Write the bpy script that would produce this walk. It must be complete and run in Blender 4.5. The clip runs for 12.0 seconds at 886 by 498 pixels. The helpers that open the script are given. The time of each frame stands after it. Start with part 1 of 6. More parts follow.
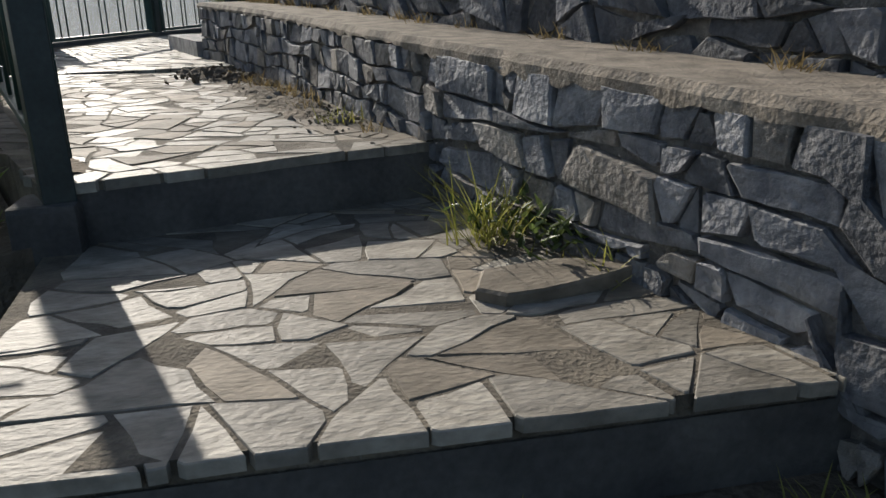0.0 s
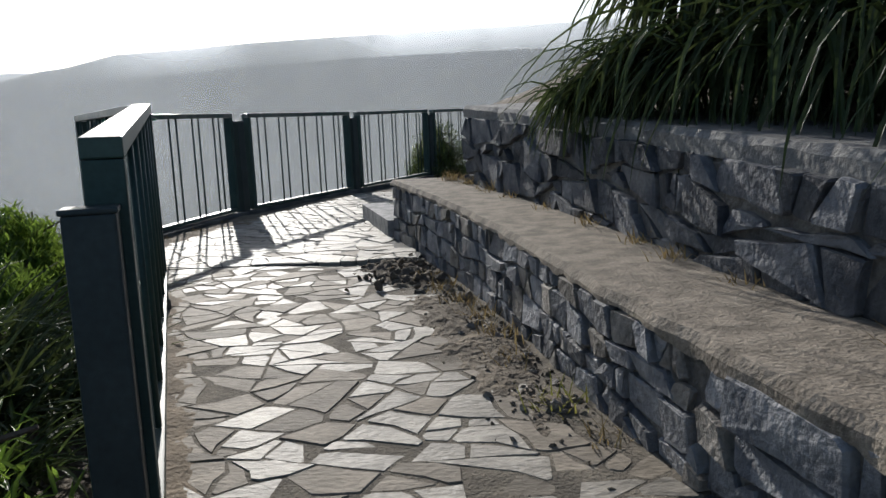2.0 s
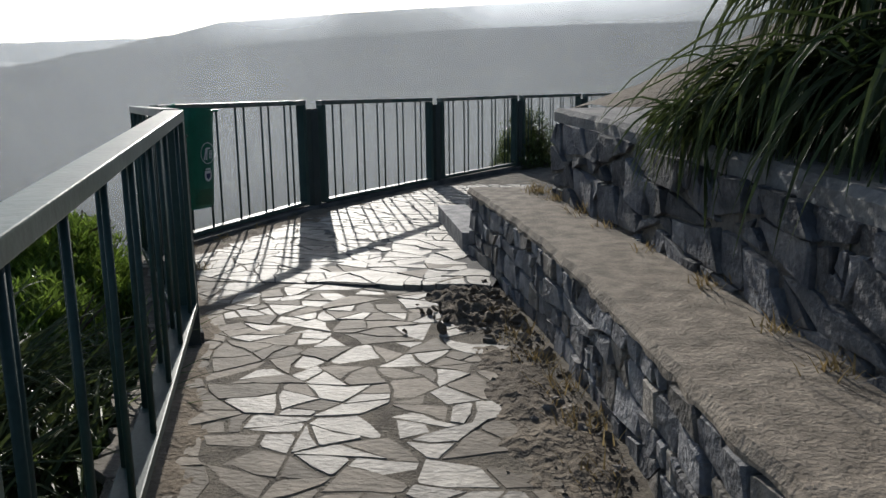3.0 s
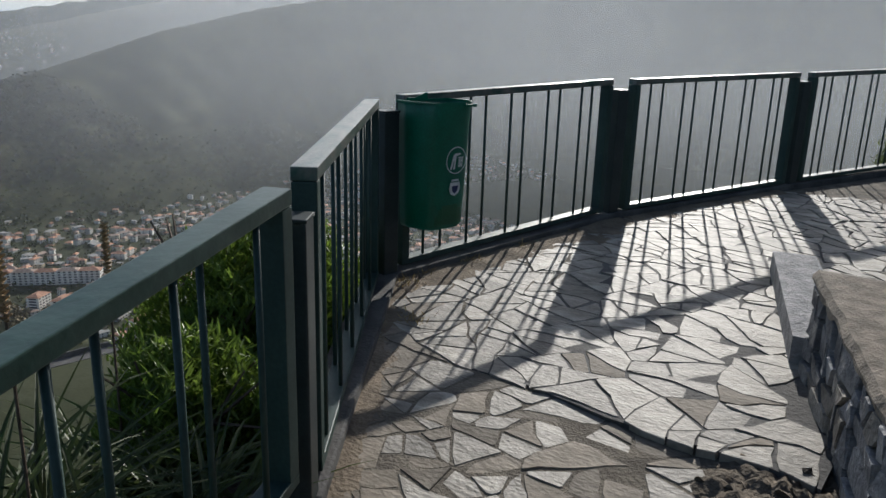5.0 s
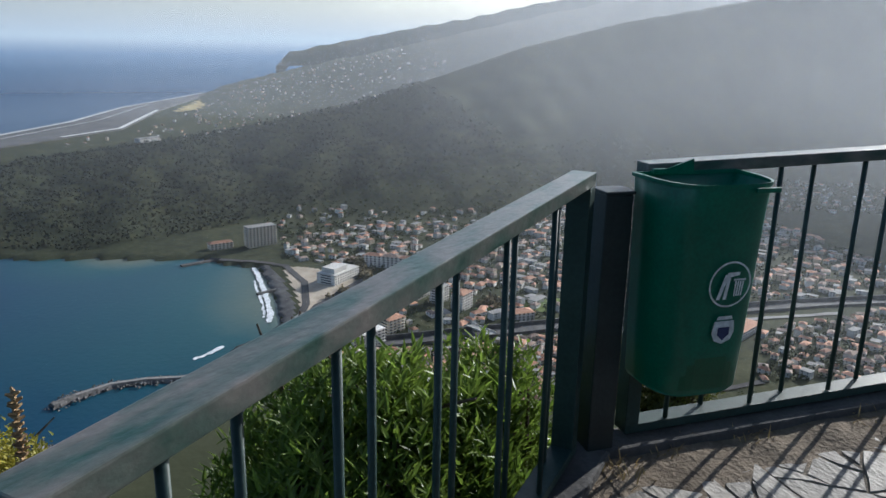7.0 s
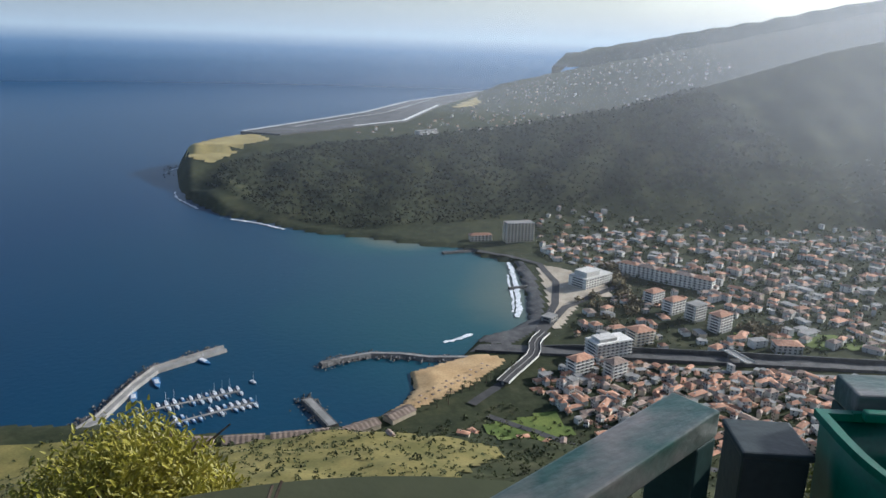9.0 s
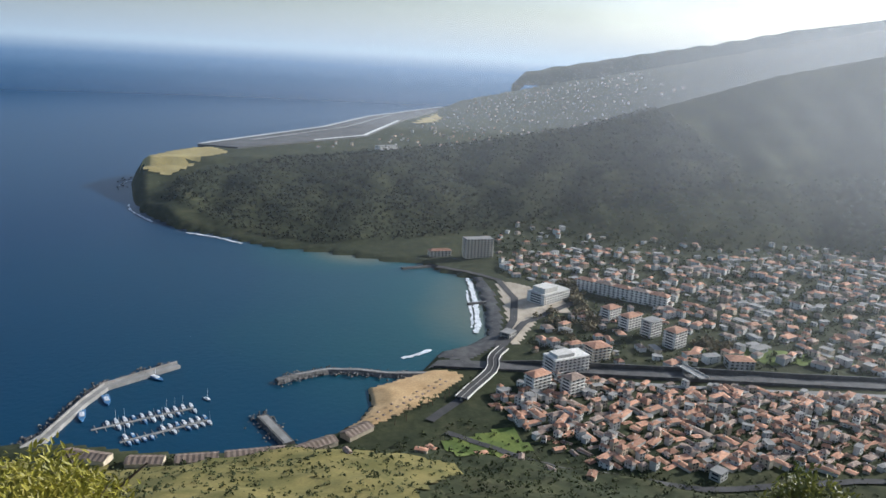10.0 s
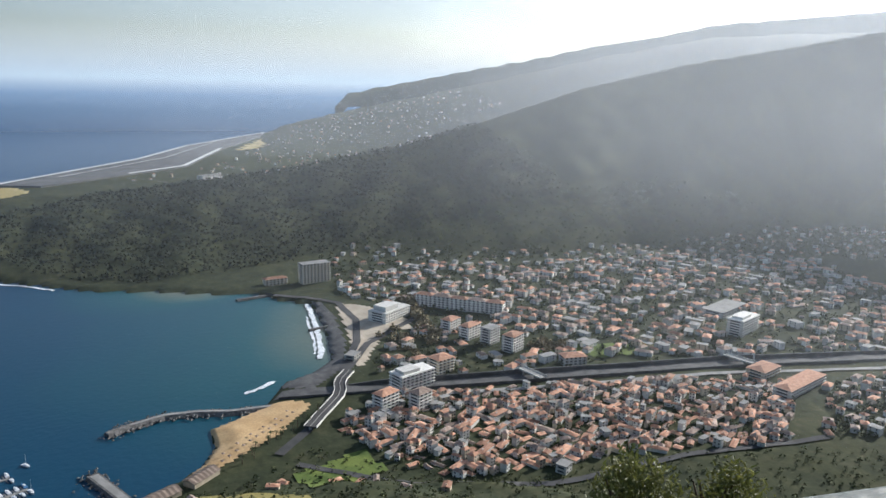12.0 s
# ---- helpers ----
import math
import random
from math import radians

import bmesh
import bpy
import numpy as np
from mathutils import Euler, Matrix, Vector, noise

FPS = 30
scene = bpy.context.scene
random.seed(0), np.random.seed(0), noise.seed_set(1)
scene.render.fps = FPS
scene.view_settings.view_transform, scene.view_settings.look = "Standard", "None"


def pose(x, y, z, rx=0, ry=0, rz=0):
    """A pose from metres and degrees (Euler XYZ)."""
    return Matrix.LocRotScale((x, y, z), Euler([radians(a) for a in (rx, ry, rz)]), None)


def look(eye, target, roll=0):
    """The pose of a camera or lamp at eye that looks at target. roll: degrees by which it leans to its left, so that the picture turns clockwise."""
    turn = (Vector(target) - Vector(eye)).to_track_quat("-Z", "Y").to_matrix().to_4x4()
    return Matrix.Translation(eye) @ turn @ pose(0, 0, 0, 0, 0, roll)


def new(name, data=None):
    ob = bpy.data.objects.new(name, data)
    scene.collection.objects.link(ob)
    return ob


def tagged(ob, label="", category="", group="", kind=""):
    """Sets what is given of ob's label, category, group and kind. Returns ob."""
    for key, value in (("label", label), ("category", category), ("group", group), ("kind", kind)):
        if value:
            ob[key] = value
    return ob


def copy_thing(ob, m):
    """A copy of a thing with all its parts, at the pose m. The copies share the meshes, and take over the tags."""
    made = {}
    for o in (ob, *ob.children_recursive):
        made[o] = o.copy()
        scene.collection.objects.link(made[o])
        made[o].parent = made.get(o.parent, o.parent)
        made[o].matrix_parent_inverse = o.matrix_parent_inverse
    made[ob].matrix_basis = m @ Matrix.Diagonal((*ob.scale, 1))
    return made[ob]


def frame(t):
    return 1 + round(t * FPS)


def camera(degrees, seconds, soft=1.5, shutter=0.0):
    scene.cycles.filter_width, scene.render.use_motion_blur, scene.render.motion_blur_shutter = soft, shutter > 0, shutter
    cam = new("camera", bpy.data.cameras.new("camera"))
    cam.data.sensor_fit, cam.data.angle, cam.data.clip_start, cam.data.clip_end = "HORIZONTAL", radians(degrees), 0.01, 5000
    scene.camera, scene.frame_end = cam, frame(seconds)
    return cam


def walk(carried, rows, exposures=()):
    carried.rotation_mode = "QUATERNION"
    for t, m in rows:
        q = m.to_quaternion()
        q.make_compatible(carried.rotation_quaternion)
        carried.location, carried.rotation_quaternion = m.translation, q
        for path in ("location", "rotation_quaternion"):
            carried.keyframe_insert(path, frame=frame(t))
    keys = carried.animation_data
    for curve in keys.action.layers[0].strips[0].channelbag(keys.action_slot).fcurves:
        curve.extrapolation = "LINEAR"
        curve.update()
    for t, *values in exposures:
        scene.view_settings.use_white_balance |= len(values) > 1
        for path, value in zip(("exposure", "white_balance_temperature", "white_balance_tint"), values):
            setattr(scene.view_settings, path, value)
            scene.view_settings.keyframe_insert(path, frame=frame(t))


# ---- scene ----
cam = camera(61.6, 12.0)
PATH = [
    (0, (0.676, -2.064, 0.493), (1.1112, -0.2078, -0.113), -1.15),
    (0.5, (0.765, -1.79, 0.508), (1.2408, 0.0879, 0.0111), -2),
    (1, (0.812, -1.571, 0.682), (1.1967, 0.3473, 0.2674), 0.1),
    (1.5, (0.78, -1.292, 0.694), (0.8932, 0.6881, 0.435), -1.43),
    (2, (0.72, -0.984, 0.887), (0.6752, 0.995, 0.6014), -2.63),
    (2.5, (0.74, -0.682, 0.956), (0.5903, 1.2917, 0.6678), -1.85),
    (2.7, (0.742, -0.553, 1.015), (0.5409, 1.4123, 0.7007), -1.12),
    (4.3, (0.775, 1.018, 1.347), (0.0831, 2.8368, 0.884), 0.01),
    (4.5, (0.743, 1.125, 1.439), (-0.0461, 2.8871, 0.9174), 1.76),
    (5, (0.613, 1.354, 1.503), (-0.4729, 2.9448, 0.9643), 1.67),
    (5.5, (0.423, 1.736, 1.556), (-0.8805, 3.1619, 1.0391), 0.14),
    (6, (0.226, 2.189, 1.569), (-1.2847, 3.4083, 1.0896), 0.24),
    (6.5, (0.043, 2.605, 1.569), (-1.5847, 3.6622, 1.0868), 0.74),
    (7, (-0.165, 2.937, 1.571), (-1.8502, 3.8747, 1.0435), 1.08),
    (7.5, (-0.398, 3.3, 1.592), (-2.1899, 3.9777, 1.0195), 1.83),
    (7.7, (-0.478, 3.402, 1.605), (-2.2869, 4.0111, 1.0084), 2.46),
    (9.3, (-1.183, 4.019, 1.713), (-3.0937, 4.2929, 1.1868), 2.03),
    (9.5, (-1.264, 4.073, 1.699), (-3.1756, 4.3472, 1.1794), 2.25),
    (10, (-1.44, 4.22, 1.71), (-3.3346, 4.6243, 1.2129), 3.2),
    (10.5, (-1.5, 4.3, 1.72), (-3.3716, 4.7973, 1.2201), 2.59),
    (11, (-1.49, 4.32, 1.71), (-3.3273, 4.9409, 1.2212), 2.02),
    (11.5, (-1.46, 4.34, 1.7), (-3.2624, 5.0791, 1.247), 1.98),
    (12, (-1.43, 4.36, 1.685), (-3.2027, 5.1818, 1.2582), 1.27),
]
walk(cam, [(t, look(e, g, r)) for t, e, g, r in PATH], exposures=[(0, 0.28, 6450, 10), (0.6, 0.33, 6400, 10), (1.2, 0.32, 6050, 10), (2.0, 0.08, 6100, 10), (2.7, -0.08, 6150, 10), (4.5, -0.05, 6200, 10), (6, 0.1, 5750, 10), (9.5, 0.28, 5800, 10), (12, 0.38, 5900, 10)])

# ---- world, sun ----
SUN_AZ, SUN_EL = -18.0, 24.0          # clockwise from +y, degrees
world = bpy.data.worlds.new("world")
scene.world = world
world.use_nodes = True
wt = world.node_tree
wt.nodes.clear()
w_out = wt.nodes.new("ShaderNodeOutputWorld")
w_bg = wt.nodes.new("ShaderNodeBackground")
w_sky = wt.nodes.new("ShaderNodeTexSky")
w_sky.sky_type, w_sky.sun_disc = "NISHITA", False
w_sky.sun_elevation, w_sky.sun_rotation = radians(SUN_EL), radians(SUN_AZ % 360)
w_sky.altitude, w_sky.dust_density, w_sky.air_density = 300, 2.0, 1.0
w_bg.inputs["Strength"].default_value = 0.09
# thin bright cloud over the whole sky, thickest low down
w_tc = wt.nodes.new("ShaderNodeTexCoord")
w_map = wt.nodes.new("ShaderNodeMapping")
w_map.inputs["Scale"].default_value = (1, 1, 2.6)
w_noise = wt.nodes.new("ShaderNodeTexNoise")
w_noise.inputs["Scale"].default_value, w_noise.inputs["Detail"].default_value = 3.2, 7
w_ramp = wt.nodes.new("ShaderNodeMapRange")
w_ramp.interpolation_type = "SMOOTHSTEP"
w_ramp.inputs["From Min"].default_value, w_ramp.inputs["From Max"].default_value = 0.52, 0.78
w_ramp.inputs["To Min"].default_value, w_ramp.inputs["To Max"].default_value = 1.0, 1.3
w_mul = wt.nodes.new("ShaderNodeVectorMath")
w_mul.operation = "SCALE"
wt.links.new(w_tc.outputs["Generated"], w_map.inputs["Vector"])
wt.links.new(w_map.outputs[0], w_noise.inputs["Vector"])
wt.links.new(w_noise.outputs["Fac"], w_ramp.inputs["Value"])
wt.links.new(w_sky.outputs[0], w_mul.inputs[0])
wt.links.new(w_ramp.outputs[0], w_mul.inputs["Scale"])
wt.links.new(w_mul.outputs[0], w_bg.inputs["Color"])
wt.links.new(w_bg.outputs[0], w_out.inputs["Surface"])

sun_data = bpy.data.lights.new("sun", "SUN")
sun_data.energy, sun_data.angle, sun_data.color = 4.6, radians(0.6), (1.0, 0.93, 0.82)
sun = new("sun", sun_data)
sun_dir = Vector((math.sin(radians(SUN_AZ)) * math.cos(radians(SUN_EL)), math.cos(radians(SUN_AZ)) * math.cos(radians(SUN_EL)), math.sin(radians(SUN_EL))))
sun.matrix_world = look(sun_dir * 50, (0, 0, 0))

# ---- materials ----
def mat(name, c1, c2, rough=0.8, scale=5.0, bump=0.3, fine=60.0, metal=0.0, spec=0.4, vary=0.0, dist=0.02, coords="Object", stretch=(1, 1, 1)):
    """Two-scale procedural surface: broad patches from c1 to c2, fine grain, relief; vary: brightness change per object."""
    m = bpy.data.materials.new(name)
    m.use_nodes = True
    nt = m.node_tree
    b = nt.nodes["Principled BSDF"]
    tc = nt.nodes.new("ShaderNodeTexCoord")
    mp = nt.nodes.new("ShaderNodeMapping")
    mp.inputs["Scale"].default_value = stretch
    nt.links.new(tc.outputs[coords], mp.inputs["Vector"])
    n1 = nt.nodes.new("ShaderNodeTexNoise")
    n1.inputs["Scale"].default_value, n1.inputs["Detail"].default_value = scale, 5
    n2 = nt.nodes.new("ShaderNodeTexNoise")
    n2.inputs["Scale"].default_value, n2.inputs["Detail"].default_value = fine, 4
    for n in (n1, n2):
        nt.links.new(mp.outputs[0], n.inputs["Vector"])
    ramp = nt.nodes.new("ShaderNodeValToRGB")
    ramp.color_ramp.elements[0].position, ramp.color_ramp.elements[1].position = 0.35, 0.65
    ramp.color_ramp.elements[0].color, ramp.color_ramp.elements[1].color = (*c1, 1), (*c2, 1)
    nt.links.new(n1.outputs["Fac"], ramp.inputs["Fac"])
    grain = nt.nodes.new("ShaderNodeMapRange")
    grain.inputs["To Min"].default_value, grain.inputs["To Max"].default_value = 0.62, 1.38
    nt.links.new(n2.outputs["Fac"], grain.inputs["Value"])
    mul = nt.nodes.new("ShaderNodeVectorMath")
    mul.operation = "SCALE"
    nt.links.new(ramp.outputs["Color"], mul.inputs[0])
    nt.links.new(grain.outputs[0], mul.inputs["Scale"])
    last = mul
    if vary:
        info = nt.nodes.new("ShaderNodeObjectInfo")
        geo = nt.nodes.new("ShaderNodeNewGeometry")
        add = nt.nodes.new("ShaderNodeMath")
        add.operation = "ADD"
        nt.links.new(info.outputs["Random"], add.inputs[0])
        nt.links.new(geo.outputs["Random Per Island"], add.inputs[1])
        frac = nt.nodes.new("ShaderNodeMath")
        frac.operation = "FRACT"
        nt.links.new(add.outputs[0], frac.inputs[0])
        rng = nt.nodes.new("ShaderNodeMapRange")
        rng.inputs["To Min"].default_value, rng.inputs["To Max"].default_value = 1 - vary, 1 + vary
        nt.links.new(frac.outputs[0], rng.inputs["Value"])
        sc = nt.nodes.new("ShaderNodeVectorMath")
        sc.operation = "SCALE"
        nt.links.new(mul.outputs[0], sc.inputs[0])
        nt.links.new(rng.outputs[0], sc.inputs["Scale"])
        last = sc
    nt.links.new(last.outputs[0], b.inputs["Base Color"])
    b.inputs["Roughness"].default_value, b.inputs["Metallic"].default_value = rough, metal
    b.inputs["Specular IOR Level"].default_value = spec
    if bump:
        bp = nt.nodes.new("ShaderNodeBump")
        bp.inputs["Strength"].default_value, bp.inputs["Distance"].default_value = bump, dist
        mixh = nt.nodes.new("ShaderNodeMath")
        mixh.operation = "ADD"
        nt.links.new(n1.outputs["Fac"], mixh.inputs[0])
        nt.links.new(n2.outputs["Fac"], mixh.inputs[1])
        nt.links.new(mixh.outputs[0], bp.inputs["Height"])
        nt.links.new(bp.outputs[0], b.inputs["Normal"])
    return m


def leaf_mat(name, c1, c2, rough=0.45, through_light=0.35):
    """Leaves: colour varies per blade, some light passes through."""
    m = mat(name, c1, c2, rough, 3.0, 0.0, 30.0, vary=0.35)
    nt = m.node_tree
    b = nt.nodes["Principled BSDF"]
    tr = nt.nodes.new("ShaderNodeBsdfTranslucent")
    nt.links.new(b.inputs["Base Color"].links[0].from_socket, tr.inputs["Color"])
    mx = nt.nodes.new("ShaderNodeMixShader")
    mx.inputs[0].default_value = through_light
    nt.links.new(b.outputs[0], mx.inputs[1])
    nt.links.new(tr.outputs[0], mx.inputs[2])
    nt.links.new(mx.outputs[0], nt.nodes["Material Output"].inputs["Surface"])
    return m


M_FLAG = mat("pale_flagstone", (0.17, 0.153, 0.125), (0.31, 0.282, 0.236), 0.62, 9.0, 0.9, 42.0, spec=0.34, vary=0.34, dist=0.006, stretch=(0.85, 1.5, 1))
M_FLAG_TAN = mat("weathered_tan_flagstone", (0.155, 0.13, 0.098), (0.255, 0.217, 0.168), 0.75, 6.0, 0.7, 42.0, spec=0.25, vary=0.3, dist=0.007, stretch=(0.85, 1.5, 1))
M_JOINT = mat("joint_earth", (0.085, 0.072, 0.055), (0.17, 0.145, 0.11), 0.95, 9.0, 0.8, 80.0, dist=0.01)
# concrete darkened to carry the shade on the step faces
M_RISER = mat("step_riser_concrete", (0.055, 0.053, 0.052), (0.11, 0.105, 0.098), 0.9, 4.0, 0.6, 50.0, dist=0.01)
M_ROCK = mat("basalt_rubble", (0.12, 0.123, 0.135), (0.26, 0.257, 0.26), 0.8, 10.0, 1.0, 46.0, vary=0.42, dist=0.014)
M_ROCK_DARK = mat("bluish_basalt", (0.065, 0.069, 0.08), (0.155, 0.155, 0.16), 0.85, 8.0, 1.0, 42.0, vary=0.45, dist=0.014, spec=0.3)
M_ROCK_WARM = mat("brownish_basalt_rubble", (0.15, 0.137, 0.12), (0.29, 0.262, 0.23), 0.85, 10.0, 1.0, 46.0, vary=0.35, dist=0.014)
M_MORTAR = mat("wall_mortar", (0.1, 0.092, 0.085), (0.19, 0.172, 0.15), 0.95, 7.0, 0.9, 40.0, dist=0.02)
M_CAP = mat("bench_concrete", (0.16, 0.134, 0.104), (0.3, 0.255, 0.2), 0.95, 12.0, 0.9, 75.0, dist=0.008)
M_BAND = mat("wall_top_cement", (0.13, 0.13, 0.13), (0.23, 0.22, 0.205), 0.9, 4.0, 0.6, 40.0, dist=0.015)
M_IRON = mat("fence_green_paint", (0.02, 0.045, 0.04), (0.035, 0.066, 0.056), 0.5, 4.0, 0.25, 70.0, spec=0.32, dist=0.002)
M_RAIL = mat("worn_rail_paint", (0.02, 0.066, 0.05), (0.15, 0.14, 0.125), 0.32, 13.0, 0.6, 60.0, spec=0.6, dist=0.003, stretch=(0.6, 1.4, 1))
M_RAIL_GREEN = mat("green_rail_paint", (0.022, 0.056, 0.042), (0.05, 0.088, 0.07), 0.34, 6.0, 0.4, 40.0, spec=0.4, dist=0.003)
M_POST = mat("post_dark_paint", (0.016, 0.026, 0.027), (0.03, 0.042, 0.042), 0.45, 5.0, 0.3, 60.0, dist=0.003)
M_BIN = mat("bin_green_plastic", (0.002, 0.1, 0.056), (0.004, 0.135, 0.076), 0.38, 5.0, 0.08, 90.0, spec=0.45, dist=0.002)
M_WHITE = mat("white_print", (0.55, 0.58, 0.56), (0.7, 0.72, 0.7), 0.6, 30.0, 0.0)
M_NAVY = mat("badge_dark_print", (0.02, 0.03, 0.09), (0.03, 0.04, 0.12), 0.6, 30.0, 0.0)
M_SOIL = mat("hill_soil", (0.085, 0.068, 0.05), (0.16, 0.13, 0.095), 0.95, 2.0, 0.9, 25.0, dist=0.04)
M_EARTH = mat("trodden_earth", (0.13, 0.1, 0.068), (0.23, 0.18, 0.125), 0.95, 6.0, 0.9, 50.0, dist=0.012)
M_GRASS = leaf_mat("tuft_grass", (0.2, 0.21, 0.04), (0.38, 0.36, 0.1))
M_DRY = leaf_mat("dry_grass", (0.22, 0.16, 0.07), (0.36, 0.28, 0.14), 0.8, 0.25)
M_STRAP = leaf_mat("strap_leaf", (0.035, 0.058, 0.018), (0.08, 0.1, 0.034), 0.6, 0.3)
# the strap leaf again in a paler tone, sunlight put into its colour
M_STRAP_SUN = leaf_mat("strap_leaf_sunlit_tone", (0.055, 0.09, 0.025), (0.13, 0.16, 0.05), 0.4, 0.42)
M_SPIKE = mat("dry_flowers", (0.26, 0.16, 0.08), (0.4, 0.28, 0.14), 0.9, 20.0, 0.2)
M_OLEANDER = leaf_mat("oleander_leaf", (0.1, 0.17, 0.022), (0.2, 0.28, 0.045), 0.4, 0.5)
M_YELLOW = leaf_mat("yellow_green_leaf", (0.25, 0.24, 0.025), (0.4, 0.35, 0.05), 0.5, 0.35)
M_CROWN = leaf_mat("dark_crown_leaf", (0.08, 0.1, 0.02), (0.2, 0.2, 0.045), 0.55, 0.35)
M_TWIG = mat("twig_bark", (0.07, 0.05, 0.035), (0.14, 0.1, 0.07), 0.9, 12.0, 0.4)


# ---- building helpers ----
def part(name, bm, material, parent=None, label="", smooth=False):
    """One mesh object from a bmesh or a (verts, faces) pair, under a thing or part."""
    me = bpy.data.meshes.new(name)
    if isinstance(bm, tuple):
        me.from_pydata([tuple(v) for v in bm[0]], [], bm[1])
    else:
        bm.normal_update()
        bm.to_mesh(me)
        bm.free()
    if material:
        me.materials.append(material)
    if smooth:
        me.polygons.foreach_set("use_smooth", [True] * len(me.polygons))
    ob = new(name, me)
    if parent is not None:
        ob.parent = parent
    if label:
        tagged(ob, label)
    return ob


def thing(name, label, category, group="", kind="", at=(0, 0, 0)):
    ob = new(name)
    ob.location = at
    ob.empty_display_size = 0.1
    return tagged(ob, label, category, group, kind)


def box(bm, a, b, bevel=0.0, m=None):
    """A bevelled box from corner a to corner b."""
    c = [(p + q) / 2 for p, q in zip(a, b)]
    s = [abs(q - p) for p, q in zip(a, b)]
    r = bmesh.ops.create_cube(bm, size=1.0, matrix=Matrix.Translation(c) @ Matrix.Diagonal((*s, 1)))
    vs = r["verts"]
    if bevel:
        es = list({e for v in vs for e in v.link_edges})
        g = bmesh.ops.bevel(bm, geom=es, offset=bevel, segments=2, affect="EDGES", profile=0.6)
        vs = list({v for f in g["faces"] for v in f.verts} | {v for v in vs if v.is_valid})
    if m is not None:
        bmesh.ops.transform(bm, matrix=m, verts=[v for v in vs if v.is_valid])
    return bm


def clip(poly, nx, ny, d):
    """The part of a polygon where nx*x + ny*y <= d."""
    out = []
    for i, p in enumerate(poly):
        q = poly[(i + 1) % len(poly)]
        sp, sq = nx * p[0] + ny * p[1] - d, nx * q[0] + ny * q[1] - d
        if sp <= 0:
            out.append(p)
        if (sp < 0 < sq) or (sq < 0 < sp):
            k = sp / (sp - sq)
            out.append((p[0] + (q[0] - p[0]) * k, p[1] + (q[1] - p[1]) * k))
    return out


def cells(outline, seeds, gap, aspect=1.0):
    """Crazy-paving cells round the seeds, clipped to the convex outline, a joint of about gap between them."""
    S = [(x, y * aspect) for x, y in seeds]
    O = [(x, y * aspect) for x, y in outline]
    out = []
    for i, s in enumerate(S):
        near = sorted((q for j, q in enumerate(S) if j != i), key=lambda q: (q[0] - s[0]) ** 2 + (q[1] - s[1]) ** 2)[:18]
        poly = O
        for q in near:
            dx, dy = q[0] - s[0], q[1] - s[1]
            L = math.hypot(dx, dy)
            if L < 1e-6:
                continue
            nx, ny = dx / L, dy / L
            g = gap * random.uniform(0.35, 0.8)
            poly = clip(poly, nx, ny, nx * (s[0] + q[0]) / 2 + ny * (s[1] + q[1]) / 2 - g)
            if len(poly) < 3:
                break
        if len(poly) >= 3:
            out.append([(x, y / aspect) for x, y in poly])
    return out


def split_up(poly, want, out, slender=1.22, joint=0.0036):
    """Breaks a convex polygon into angular pieces by random cuts, until each is about the wanted size."""
    A = area(poly)
    if A < want * random.uniform(0.55, 1.9):
        out.append(poly)
        return
    cx, cy = sum(p[0] for p in poly) / len(poly), sum(p[1] for p in poly) / len(poly)
    a, b = max(((p, q) for p in poly for q in poly), key=lambda t: (t[0][0] - t[1][0]) ** 2 / slender + (t[0][1] - t[1][1]) ** 2 * slender)
    ang = math.atan2((b[1] - a[1]) * slender, (b[0] - a[0]) / slender) + random.gauss(0, 0.5)
    nx, ny = math.cos(ang), math.sin(ang)
    R = math.sqrt(A)
    d = nx * cx + ny * cy + random.uniform(-0.16, 0.16) * R
    for s in (1, -1):
        piece = clip(poly, s * nx, s * ny, s * d - joint * random.uniform(0.6, 1.5))
        if len(piece) >= 3 and area(piece) > 0.0012:
            split_up(piece, want, out, slender, joint)


def tidy(poly, least=0.02):
    out = []
    for p in poly:
        if not out or math.hypot(p[0] - out[-1][0], p[1] - out[-1][1]) > least:
            out.append(p)
    if len(out) > 2 and math.hypot(out[0][0] - out[-1][0], out[0][1] - out[-1][1]) < least:
        out.pop()
    return out


def chipped(poly, least=0.04):
    """Knocks the corners off a polygon, each by its own amount."""
    out = []
    for i, c in enumerate(poly):
        p, n = poly[i - 1], poly[(i + 1) % len(poly)]
        a, b = math.hypot(p[0] - c[0], p[1] - c[1]), math.hypot(n[0] - c[0], n[1] - c[1])
        s = random.uniform(0.005, 0.02)
        if min(a, b) < least or random.random() < 0.55:
            out.append(c)
            continue
        out += [(c[0] + (p[0] - c[0]) * s / a, c[1] + (p[1] - c[1]) * s / a), (c[0] + (n[0] - c[0]) * s / b, c[1] + (n[1] - c[1]) * s / b)]
    return out


def area(poly):
    return abs(sum(p[0] * q[1] - q[0] * p[1] for p, q in zip(poly, poly[1:] + poly[:1]))) / 2


def rough_edge(poly, step, amount):
    """Breaks the straight sides of a polygon into short uneven ones."""
    out = []
    for p, q in zip(poly, poly[1:] + poly[:1]):
        L = math.hypot(q[0] - p[0], q[1] - p[1])
        n = max(1, min(4, int(L / step)))
        for k in range(n):
            f = k / n
            j = amount if k else amount * 0.6
            out.append((p[0] + (q[0] - p[0]) * f + random.uniform(-j, j), p[1] + (q[1] - p[1]) * f + random.uniform(-j, j)))
    return out


